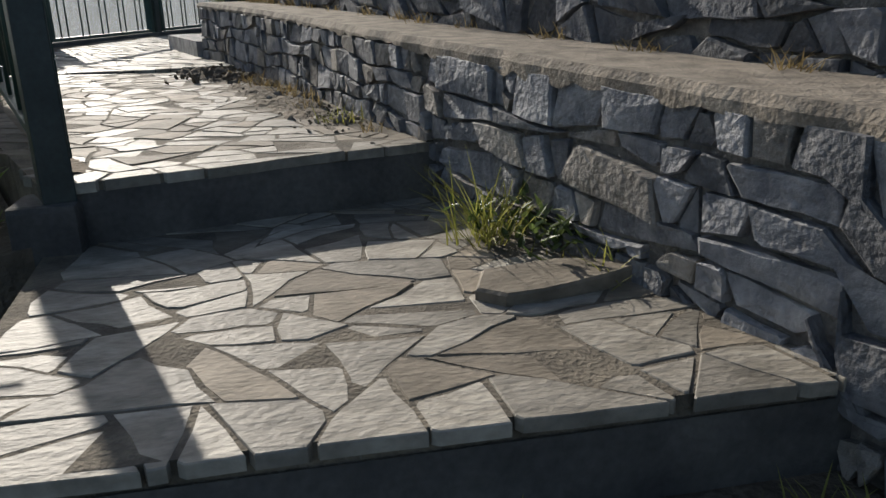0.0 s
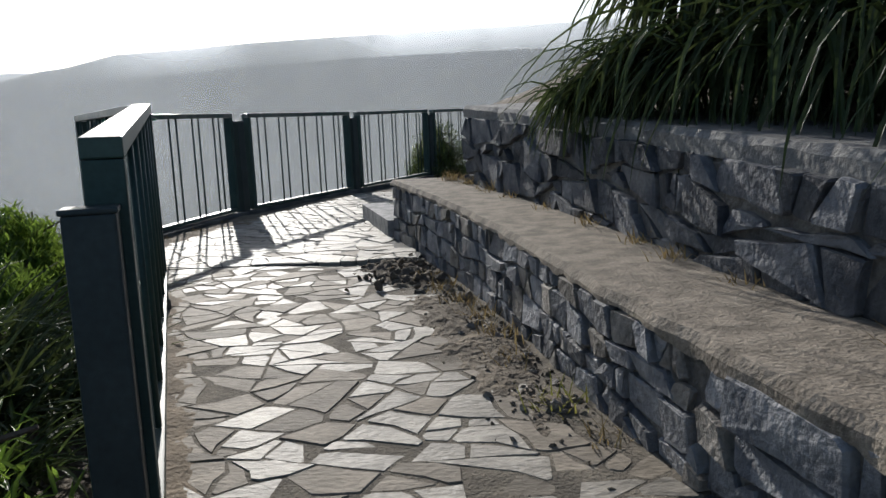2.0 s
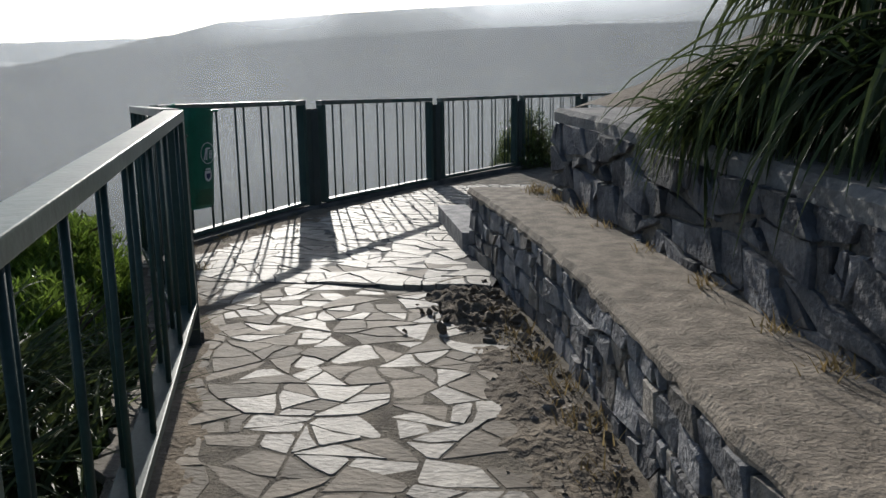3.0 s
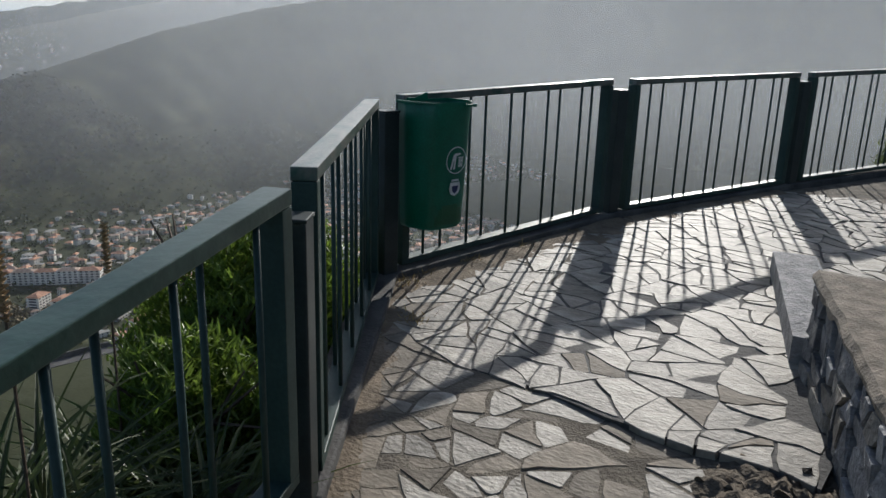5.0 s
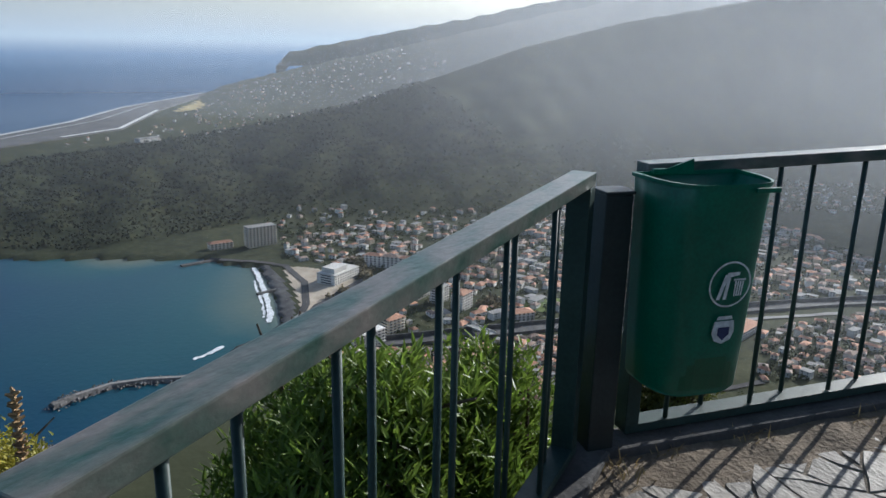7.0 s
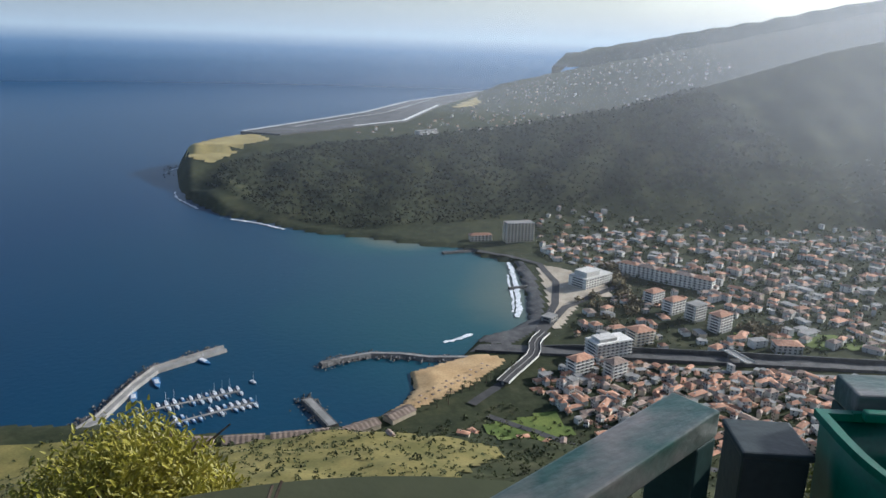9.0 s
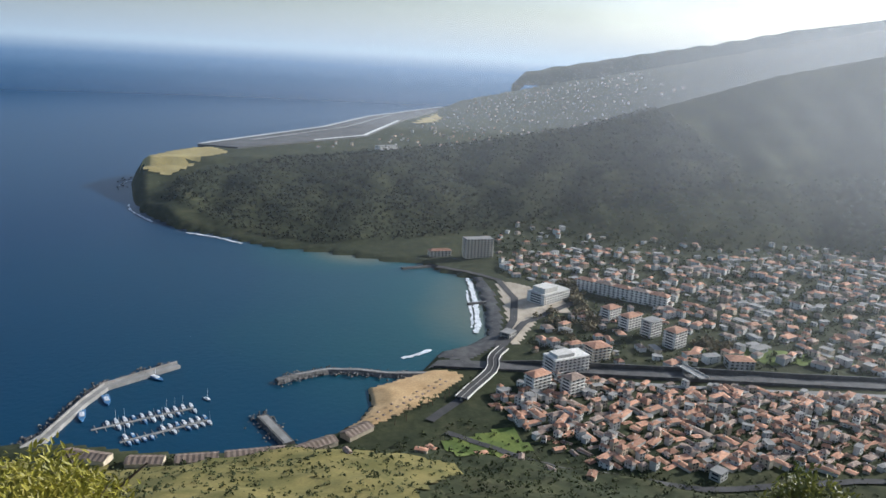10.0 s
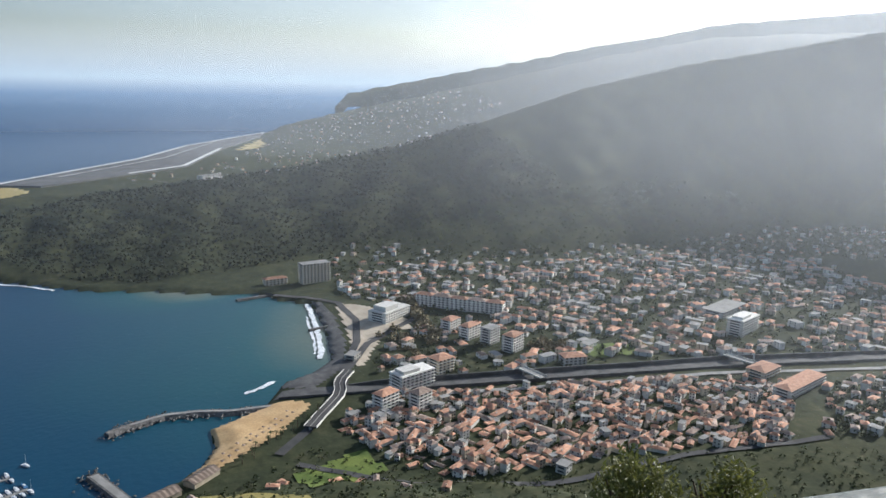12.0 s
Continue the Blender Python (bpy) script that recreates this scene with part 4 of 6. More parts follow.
# overhanging strap leaves on the bank above the upper wall
for y, off, dz, n, L in ((2.75, 0.62, 0.06, 200, 0.5), (2.5, 0.75, 0.2, 220, 0.62), (2.15, 0.95, 0.25, 230, 0.8), (1.6, 1.1, 0.3, 230, 0.85), (1.0, 1.2, 0.3, 230, 0.85), (0.4, 1.25, 0.3, 230, 0.85), (-0.3, 1.3, 0.3, 210, 0.85), (-1.1, 1.3, 0.3, 180, 0.85),
                         (2.55, 1.05, 0.6, 230, 0.75), (2.1, 1.3, 0.75, 230, 0.9), (1.4, 1.5, 0.8, 230, 0.95), (0.6, 1.6, 0.8, 230, 0.95), (-0.3, 1.7, 0.8, 210, 0.95), (2.4, 1.4, 1.15, 220, 0.85), (1.7, 1.7, 1.25, 220, 0.95), (0.8, 1.9, 1.3, 210, 0.95)):
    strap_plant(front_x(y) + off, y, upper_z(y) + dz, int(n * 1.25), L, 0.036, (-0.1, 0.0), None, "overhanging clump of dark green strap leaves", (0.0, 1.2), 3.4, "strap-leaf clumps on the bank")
# beyond the fence: a narrow earth bank and the plants on it
prism([(-0.04, 0.3), (-0.97, 2.7), (-1.5, 3.6), (-2.1, 3.3), (-1.8, 2.2), (-1.3, 0.6), (-0.9, -0.1)], lambda x, y: -0.14 - 0.12 * max(0.0, -0.35 * y - x + 0.2), lambda x, y: -2.6, "ground", M_SOIL, "narrow planted earth bank outside the fence", "bank")
for x, y, n, L in ((-1.02, 2.2, 150, 0.55), (-1.2, 2.6, 150, 0.6), (-0.95, 1.8, 130, 0.5), (-1.55, 2.6, 130, 0.6), (-0.75, 1.2, 110, 0.45)):
    strap_plant(x, y, -0.14, n, L, 0.026, (0, 0), M_STRAP_SUN, "clump of green strap leaves behind the fence, sunlight put into their colour", (0.5, 1.6), 1.3, "strap-leaf clumps below the fence")
for x, y, n, L in ((-1.0, 1.5, 150, 0.5), (-1.35, 2.1, 170, 0.75), (-1.5, 1.4, 150, 0.7)):
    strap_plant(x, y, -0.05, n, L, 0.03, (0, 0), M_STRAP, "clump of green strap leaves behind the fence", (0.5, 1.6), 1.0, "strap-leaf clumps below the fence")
shrub(-1.85, 3.1, -0.7, 0.42, 0.98, 1500, 0.075, 0.022, M_OLEANDER, "bright green oleander bush behind the fence", per=8, upward=0.7, spread=0.025)
shrub(-2.45, 4.4, -0.8, 0.42, 1.2, 1300, 0.075, 0.022, M_OLEANDER, "bright green oleander bush behind the fence", per=8, upward=0.7, spread=0.025)
shrub(-2.32, 3.85, -0.7, 0.58, 1.24, 2200, 0.075, 0.022, M_OLEANDER, "bright green oleander bush behind the fence", per=8, upward=0.7, spread=0.025)
shrub(-1.0, 0.35, -0.9, 0.75, 1.75, 560, 0.09, 0.022, M_OLEANDER, "dense green bush beside the stair fence", per=8)
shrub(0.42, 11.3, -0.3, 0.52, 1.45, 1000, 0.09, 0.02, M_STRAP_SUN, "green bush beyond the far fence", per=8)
shrub(-7.9, 1.9, -4.9, 1.5, 2.75, 3600, 0.085, 0.05, M_YELLOW, "yellow-green bush on the slope below the terrace", per=7, spread=0.08)
shrub(-6.75, 9.05, -4.7, 0.75, 2.78, 2200, 0.07, 0.045, M_CROWN, "dark green rounded tree top on the slope below the terrace", per=7, spread=0.06)
shrub(-6.2, 9.75, -4.7, 0.55, 2.8, 1500, 0.07, 0.045, M_CROWN, "smaller dark green tree top on the slope", per=7, spread=0.06)


def flower_spike(x, y, z0, z1):
    t = thing("flower_stalk", "dry brown aloe flower stalk behind the fence", "plant", at=(x, y, z0))
    bm = bmesh.new()
    h = z1 - z0
    twig(bm, (0, 0, 0), (0.03, 0.0, h), 0.006, 0.004, 6)
    part("stem", bm, M_TWIG, t)
    bm = bmesh.new()
    for k in range(60):
        f = 0.86 + 0.14 * k / 59
        a = k * 2.4
        p = Vector((0.03 * f, 0, h * f))
        twig(bm, p, p + Vector((math.cos(a) * 0.016, math.sin(a) * 0.016, 0.006)), 0.006, 0.003, 4)
    part("flowers", bm, M_SPIKE, t, "brownish orange dry flowers")


flower_spike(-1.95, 2.84, -0.7, 0.82)
flower_spike(-1.35, 2.2, -0.6, 1.0)

# grass and weeds round the bench wall
for x, y, z, n, L, dry in ((1.33, 0.08, LAND_Z, 85, 0.34, 0), (1.55, -0.3, LAND_Z, 45, 0.19, 0), (1.5, -0.08, LAND_Z, 25, 0.12, 0), (1.02, 1.3, 0.03, 40, 0.14, 0), (0.9, 1.75, 0.05, 40, 0.12, 1), (0.86, 2.1, 0.06, 50, 0.13, 1),
                           (0.8, 2.4, 0.07, 50, 0.13, 1), (0.7, 2.7, 0.08, 50, 0.12, 1), (0.6, 3.0, 0.09, 50, 0.12, 1), (0.5, 3.3, 0.1, 40, 0.1, 1), (1.6, -1.15, -0.42, 60, 0.16, 0), (1.2, -1.25, -0.42, 60, 0.12, 0),
                           (0.9, -1.2, -0.42, 40, 0.1, 0), (1.8, -1.3, -0.42, 60, 0.16, 0), (1.12, 1.05, 0.03, 30, 0.1, 1)):
    tuft(x, y, z - 0.01, n, L, M_DRY if dry else M_GRASS, "dry straw-coloured grass tuft at the wall foot" if dry else "yellow-green grass tuft at the wall foot")
for y, n, L in ((4.5, 90, 0.13), (4.2, 60, 0.11), (3.75, 50, 0.13), (3.4, 30, 0.1), (2.9, 30, 0.08), (2.35, 40, 0.12), (1.9, 40, 0.1), (1.6, 40, 0.1), (1.2, 30, 0.08), (0.6, 40, 0.1), (0.1, 40, 0.09), (-0.4, 40, 0.1)):
    tuft(front_x(y) + 0.41, y, bench_z(y) - 0.01, n, L, M_DRY, "dry grass tuft at the foot of the upper wall", 0.04)


for k in range(16):
    tuft(0.75 + 0.085 * k + random.uniform(-0.05, 0.05), -1.08 - random.uniform(0, 0.35), -0.425, 45, random.uniform(0.07, 0.17), M_GRASS if k % 3 else M_DRY, "green grass tuft on the shaded path")
for x, y in ((-1.9, 4.85), (-1.82, 5.2), (-1.7, 5.7), (-1.62, 6.2), (-1.5, 4.2), (-1.85, 4.6)):
    tuft(x, y, 0.03 * y + 0.02, 35, 0.07, M_DRY, "small dry grass tuft at the fence kerb")


def weed(x, y, z):
    t = thing("weed", "low broad-leaved green weed by the wall", "plant", at=(x, y, z))
    part("leaves", leaves([(random.gauss(0, 0.09), random.gauss(0, 0.09), random.uniform(0.02, 0.12)) for _ in range(26)], 4, 0.055, 0.03, 0.02, 0.5, 0.6), M_STRAP_SUN, t)


weed(1.47, -0.12, LAND_Z)
weed(1.4, 0.1, LAND_Z)


def loose_slab(x, y, z):
    """A thick split slab lying proud of the paving."""
    poly = [(-0.22, -0.05), (-0.16, -0.11), (0.02, -0.1), (0.24, -0.03), (0.2, 0.05), (0.05, 0.1), (-0.16, 0.08)]
    v, f = slab_mesh(rough_edge(poly, 0.08, 0.008), lambda px, py: 0.038 + 0.05 * px, 0.05, 0.008)
    ob = part("loose_slab", (v, f), M_FLAG_TAN)
    ob.location = (x, y, z)
    tagged(ob, "thick split stone slab lying on the paving", "stone slab")


loose_slab(1.36, -0.36, LAND_Z)


def soil_heap(x0, y0, n, sx, sy, name, label, material, size, z):
    bm = bmesh.new()
    for _ in range(n):
        px, py = random.gauss(x0, sx), random.gauss(y0, sy)
        if px > front_x(py) - 0.03:
            continue
        s = size * random.uniform(0.4, 1.5)
        r = bmesh.ops.create_icosphere(bm, subdivisions=1, radius=s, matrix=pose(px, py, 0.03 * py + z + s * 0.2, random.uniform(0, 360), random.uniform(0, 360), 0) @ Matrix.Diagonal((1.4, 1.0, 0.45, 1)))
        for q in r["verts"]:
            q.co += Vector((random.uniform(-1, 1), random.uniform(-1, 1), random.uniform(-1, 1))) * s * 0.3
    tagged(part(name, bm, material), label, "soil", kind="stuff")


def soil_mound(x0, y0, sx, sy, h):
    """A low uneven heap of dark earth; its ragged rim sinks into the ground."""
    v, f, n, m = [], [], 26, 60
    for i in range(n + 1):
        for j in range(m + 1):
            u, w = i / n * 2 - 1, j / m * 2 - 1
            y = y0 + w * sy
            x = min(x0 + u * sx - 0.27 * (y - y0), front_x(y) - 0.01)
            r = u * u + w * w + 0.5 * noise.noise(Vector((x * 7, y * 7, 1)))
            k = max(-0.3, 1 - r)
            v.append((x, y, 0.03 * y - 0.01 + h * k * (0.5 + 1.1 * abs(noise.noise(Vector((x * 16, y * 16, 0))))) + h * 0.28 * noise.noise(Vector((x * 45, y * 45, 3)))))
    f = [(i * (m + 1) + j, (i + 1) * (m + 1) + j, (i + 1) * (m + 1) + j + 1, i * (m + 1) + j + 1) for i in range(n) for j in range(m)]
    tagged(part("soil_mound", (v, f), M_SOIL, smooth=True), "low heap of dark crumbly earth by the bench wall", "soil heap")


soil_mound(0.36, 3.5, 0.26, 0.5, 0.06)
soil_mound(0.74, 2.1, 0.2, 1.1, 0.04)
soil_heap(0.38, 3.5, 150, 0.11, 0.22, "soil_heap", "dark clods of earth by the bench wall", M_SOIL, 0.012, 0.012)
soil_heap(0.42, 3.5, 45, 0.1, 0.2, "soil_heap", "large dark clods of earth by the bench wall", M_SOIL, 0.026, 0.015)
for k in range(7):
    soil_heap(front_x(1.3 + 0.35 * k) - 0.14, 1.3 + 0.35 * k, 70, 0.08, 0.16, "soil_crumbs", "loose dry earth along the bench wall", M_JOINT, 0.008, 0.0)
    soil_heap(front_x(1.3 + 0.35 * k) - 0.12, 1.3 + 0.35 * k, 9, 0.07, 0.16, "soil_crumbs", "small stones along the bench wall", M_ROCK_WARM, 0.018, 0.0)


def earth_strip(a, b, width, h, label):
    """Trodden earth along a line of the plan, with a ragged rim that sinks into the paving."""
    ax, ay = a
    L = math.hypot(b[0] - ax, b[1] - ay)
    dx, dy = (b[0] - ax) / L, (b[1] - ay) / L
    n, m = int(L / 0.035), 12
    v = []
    for i in range(n + 1):
        for j in range(m + 1):
            u, w = i / n * L, j / m
            x, y = ax + dx * u + dy * w * width, ay + dy * u - dx * w * width
            k = 0.9 - w * 1.25 + 0.55 * noise.noise(Vector((x * 5, y * 5, 2)))
            v.append((x, y, floor_z(x, y) + h * max(-0.8, k) + 0.005 * noise.noise(Vector((x * 38, y * 38, 7)))))
    f = [(i * (m + 1) + j, (i + 1) * (m + 1) + j, (i + 1) * (m + 1) + j + 1, i * (m + 1) + j + 1) for i in range(n) for j in range(m)]
    tagged(part("earth_strip", (v, f), M_EARTH, smooth=True), label, "soil")


earth_strip((-1.96, 4.56), (-1.47, 6.8), 0.34, 0.022, "brown trodden earth at the fence foot")
earth_strip((-0.86, 2.8), (-1.95, 4.55), 0.2, 0.018, "brown trodden earth at the fence foot")
earth_strip((0.02, 0.5), (-0.85, 2.75), 0.16, 0.014, "brown trodden earth at the fence foot")
earth_strip((-1.47, 6.85), (-0.66, 8.6), 0.25, 0.018, "brown trodden earth at the fence foot")


def stone_table(x, y, z):
    t = thing("picnic_table", "grey concrete picnic table on the upper terrace", "table", at=(x, y, z))
    part("tabletop", box(bmesh.new(), (-0.75, -0.4, 0.66), (0.75, 0.4, 0.74), 0.015), M_BAND, t)
    for px in (-0.45, 0.45):
        part("leg", box(bmesh.new(), (px - 0.12, -0.25, 0.0), (px + 0.12, 0.25, 0.66), 0.012), M_BAND, t)


stone_table(2.0, 10.3, 0.42)


# ---- the town, the harbour and the airfield ----
M_PLASTER = mat("white_plaster", (0.55, 0.53, 0.48), (0.72, 0.7, 0.65), 0.9, 0.3, 0.0, 2.0, vary=0.22)
M_CREAM = mat("cream_plaster", (0.5, 0.42, 0.31), (0.62, 0.53, 0.4), 0.9, 0.3, 0.0, 2.0, vary=0.2)
M_TILE = mat("clay_roof_tiles", (0.4, 0.195, 0.118), (0.55, 0.32, 0.21), 0.9, 0.4, 0.0, 3.0, vary=0.4)
M_TILE_OLD = mat("weathered_roof_tiles", (0.28, 0.2, 0.155), (0.42, 0.32, 0.255), 0.9, 0.4, 0.0, 3.0, vary=0.35)
M_PANE = mat("dark_window_glass", (0.03, 0.035, 0.045), (0.06, 0.065, 0.075), 0.25, 1.0, 0.0, 4.0)
M_CONCRETE = mat("grey_concrete", (0.22, 0.215, 0.2), (0.32, 0.31, 0.29), 0.9, 0.1, 0.0, 1.5)
M_ASPHALT = mat("asphalt", (0.045, 0.045, 0.047), (0.075, 0.073, 0.072), 0.95, 0.05, 0.0, 1.0)
M_TARMAC = mat("runway_asphalt", (0.085, 0.088, 0.09), (0.13, 0.13, 0.13), 0.95, 0.02, 0.0, 0.4)
M_LINE = mat("white_line_paint", (0.6, 0.6, 0.58), (0.75, 0.75, 0.72), 0.8, 0.3, 0.0)
M_SAND = mat("yellow_sand", (0.46, 0.3, 0.14), (0.57, 0.39, 0.2), 0.95, 0.06, 0.0, 0.6)
M_PEBBLE = mat("dark_pebbles", (0.06, 0.06, 0.062), (0.11, 0.108, 0.105), 0.9, 0.1, 0.0, 1.0)
M_PAVE = mat("pale_plaza_paving", (0.38, 0.32, 0.24), (0.5, 0.43, 0.33), 0.9, 0.06, 0.0, 0.6)
M_DRYLAWN = mat("dry_headland_grass", (0.32, 0.26, 0.1), (0.44, 0.36, 0.15), 0.95, 0.02, 0.0, 0.3)
M_FIELD = mat("green_field", (0.07, 0.11, 0.018), (0.15, 0.19, 0.035), 0.95, 0.05, 0.0, 0.7)
M_GOLD = mat("dry_slope_grass", (0.13, 0.12, 0.03), (0.24, 0.2, 0.06), 0.95, 0.04, 0.0, 0.5)
M_FOAM = mat("sea_foam", (0.6, 0.64, 0.66), (0.82, 0.84, 0.85), 0.9, 0.1, 0.0, 0.6)
M_BLOCK = mat("breakwater_rock", (0.1, 0.095, 0.09), (0.2, 0.19, 0.175), 0.95, 0.3, 0.0, 2.0, vary=0.35)
M_SHED = mat("brown_shed_roof", (0.17, 0.125, 0.095), (0.26, 0.2, 0.155), 0.85, 0.15, 0.0, 1.5)
M_HULL = mat("white_boat_hull", (0.6, 0.62, 0.64), (0.75, 0.76, 0.77), 0.4, 1.0, 0.0)
M_BLUE = mat("blue_boat_paint", (0.06, 0.16, 0.32), (0.1, 0.24, 0.42), 0.4, 1.0, 0.0)
M_WOOD = mat("mountain_wood_leaves", (0.026, 0.032, 0.02), (0.038, 0.044, 0.027), 1.0, 0.02, 0.0, 1.0, vary=0.1)
M_TREE = mat("far_tree_leaves", (0.04, 0.054, 0.02), (0.09, 0.1, 0.038), 0.9, 0.08, 0.0, 1.0, vary=0.45)
M_BARE = mat("bare_avenue_twigs", (0.17, 0.14, 0.075), (0.25, 0.2, 0.11), 0.9, 0.1, 0.0, 1.0, vary=0.25)


def gz(x, y):
    return float(land_z(np.array([float(x)]), np.array([float(y)]))[0])


def in_poly(poly, x, y):
    ok = np.zeros(x.shape, bool)
    for (ax, ay), (bx, by) in zip(poly, poly[1:] + poly[:1]):
        ok ^= ((ay > y) != (by > y)) & (x < (bx - ax) * (y - ay) / (by - ay + 1e-12) + ax)
    return ok


def drape(name, poly, step, lift, material, label, category, flat=None):
    """A patch of ground cover that follows the land."""
    xs, ys = [p[0] for p in poly], [p[1] for p in poly]
    gx, gy = np.meshgrid(np.arange(min(xs), max(xs) + step, step), np.arange(min(ys), max(ys) + step, step), indexing="ij")
    z = np.full(gx.shape, flat) if flat is not None else land_z(gx, gy) + lift
    ok = in_poly(poly, gx, gy)
    n, m = gx.shape
    idx = -np.ones(gx.shape, int)
    v, f = [], []
    for i in range(n - 1):
        for j in range(m - 1):
            if ok[i:i + 2, j:j + 2].sum() >= 3:
                q = []
                for a, b in ((i, j), (i + 1, j), (i + 1, j + 1), (i, j + 1)):
                    if idx[a, b] < 0:
                        idx[a, b] = len(v)
                        v.append((gx[a, b], gy[a, b], z[a, b]))
                    q.append(int(idx[a, b]))
                f.append(tuple(q))
    return tagged(part(name, (v, f), material, smooth=True), label, category, kind="structure")


def ribbon(name, pts, width, lift, material, label, category, kind="structure", flat=None, step=8.0, ragged=0.0):
    """A road, wall top or line of foam along a polyline."""
    P = []
    for a, b in zip(pts, pts[1:]):
        L = math.hypot(b[0] - a[0], b[1] - a[1])
        n = max(1, int(L / step))
        P += [(a[0] + (b[0] - a[0]) * k / n, a[1] + (b[1] - a[1]) * k / n) for k in range(n)]
    P.append(pts[-1])
    v, f = [], []
    for i, p in enumerate(P):
        a, b = P[max(i - 1, 0)], P[min(i + 1, len(P) - 1)]
        L = math.hypot(b[0] - a[0], b[1] - a[1]) or 1
        nx, ny = -(b[1] - a[1]) / L, (b[0] - a[0]) / L
        for s in (-0.5, 0.5):
            w = width * s + random.uniform(-ragged, ragged)
            x, y = p[0] + nx * w, p[1] + ny * w
            v.append((x, y, flat if flat is not None else gz(x, y) + lift))
    f = [(2 * i, 2 * i + 1, 2 * i + 3, 2 * i + 2) for i in range(len(P) - 1)]
    return tagged(part(name, (v, f), material), label, category, kind=kind)


def bank_wall(name, pts, width, low, high, slope, material, label, category, kind="structure"):
    """A long sea wall or mole: flat top, sloping sides, along a polyline."""
    v, f = [], []
    for i, p in enumerate(pts):
        a, b = pts[max(i - 1, 0)], pts[min(i + 1, len(pts) - 1)]
        L = math.hypot(b[0] - a[0], b[1] - a[1]) or 1
        nx, ny = -(b[1] - a[1]) / L, (b[0] - a[0]) / L
        for w, z in ((-width / 2 - slope, low), (-width / 2, high), (width / 2, high), (width / 2 + slope, low)):
            v.append((p[0] + nx * w, p[1] + ny * w, z))
    n = len(pts)
    for i in range(n - 1):
        for j in range(3):
            a = i * 4 + j
            f.append((a, a + 1, a + 5, a + 4))
    f += [(0, 1, 2, 3), (4 * n - 4, 4 * n - 1, 4 * n - 2, 4 * n - 3)]
    return tagged(part(name, (v, f), material), label, category, kind=kind)


# ground cover
drape("beach", [(-559, 45), (-576, 61), (-601, 73), (-634, 72), (-668, 140), (-662, 160), (-648, 172), (-593, 124), (-553, 66)], 4, 0.5, M_SAND, "golden sand beach inside the breakwaters", "beach")
drape("beach", [(-700, 150), (-724, 160), (-742, 199), (-763, 219), (-857, 240), (-979, 255), (-972, 272), (-895, 270), (-808, 255), (-737, 233), (-682, 180)], 5, 0.5, M_PEBBLE, "dark pebble beach along the promenade", "beach")
drape("pavement", [(-960, 284), (-940, 318), (-870, 356), (-814, 346), (-825, 310), (-790, 290), (-720, 245), (-735, 236), (-808, 258), (-895, 273)], 5, 0.6, M_PAVE, "pale paved seaside square", "square")
drape("ground", [(-524, 118), (-545, 187), (-502, 195), (-480, 130)], 5, 0.7, M_FIELD, "bright green field above the town", "field")
drape("ground", [(-700, 420), (-640, 500), (-622, 600), (-650, 600), (-690, 500)], 6, 0.7, M_FIELD, "green park beside the river", "park")
drape("ground", [(-300, -420), (-530, -420), (-535, -230), (-505, -60), (-500, 60), (-460, 130), (-330, 60), (-260, -60)], 9, 0.8, M_GOLD, "yellowish dry grass on the hillside", "grass")
drape("ground", [(-1640, -300), (-1714, -320), (-1840, -275), (-1900, -180), (-1800, -130), (-1700, -190), (-1600, -240)], 12, 2.0, M_DRYLAWN, "dry yellow grass on the headland top", "grass")
ribbon("road", [(-560, 120), (-605, 163), (-639, 185), (-664, 204), (-692, 217), (-723, 225), (-800, 265), (-880, 290), (-960, 290), (-1005, 255), (-1045, 205)], 9, 1.0, M_ASPHALT, "grey seafront road", "road")
ribbon("road", [(-700, 215), (-790, 275), (-860, 368), (-935, 395), (-1000, 420)], 9, 1.1, M_ASPHALT, "grey town road", "road")
ribbon("road", [(-540, 130), (-470, 200), (-430, 300), (-425, 420), (-400, 560)], 7, 1.0, M_ASPHALT, "narrow road along the foot of the hill", "road")
ribbon("road", [(-630, 255), (-598, 380), (-572, 495), (-545, 603), (-480, 790)], 7, 1.2, M_CONCRETE, "pale riverside road", "road")
# river with its dark retaining walls
RIVER = [(-684, 142), (-656, 251), (-622, 397), (-597, 505), (-570, 615), (-512, 797), (-450, 980)]
ribbon("water", RIVER, 20, 0.7, M_PEBBLE, "dark stony river bed", "river")
for off, hgt in ((13, 5.0), (-12, 3.0)):
    pts = [(x - off * 0.97, y - off * 0.22) for x, y in RIVER]
    z = sum(gz(*p) for p in pts) / len(pts)
    v, f = [], []
    for x, y in pts:
        g = gz(x, y)
        v += [(x - 0.8, y, g - 2), (x - 0.8, y, g + hgt), (x + 0.8, y, g + hgt), (x + 0.8, y, g - 2)]
    for i in range(len(pts) - 1):
        for j in range(3):
            a = 4 * i + j
            f.append((a, a + 1, a + 5, a + 4))
    tagged(part("trim", (v, f), M_PEBBLE), "dark stone river wall", "wall", kind="structure")


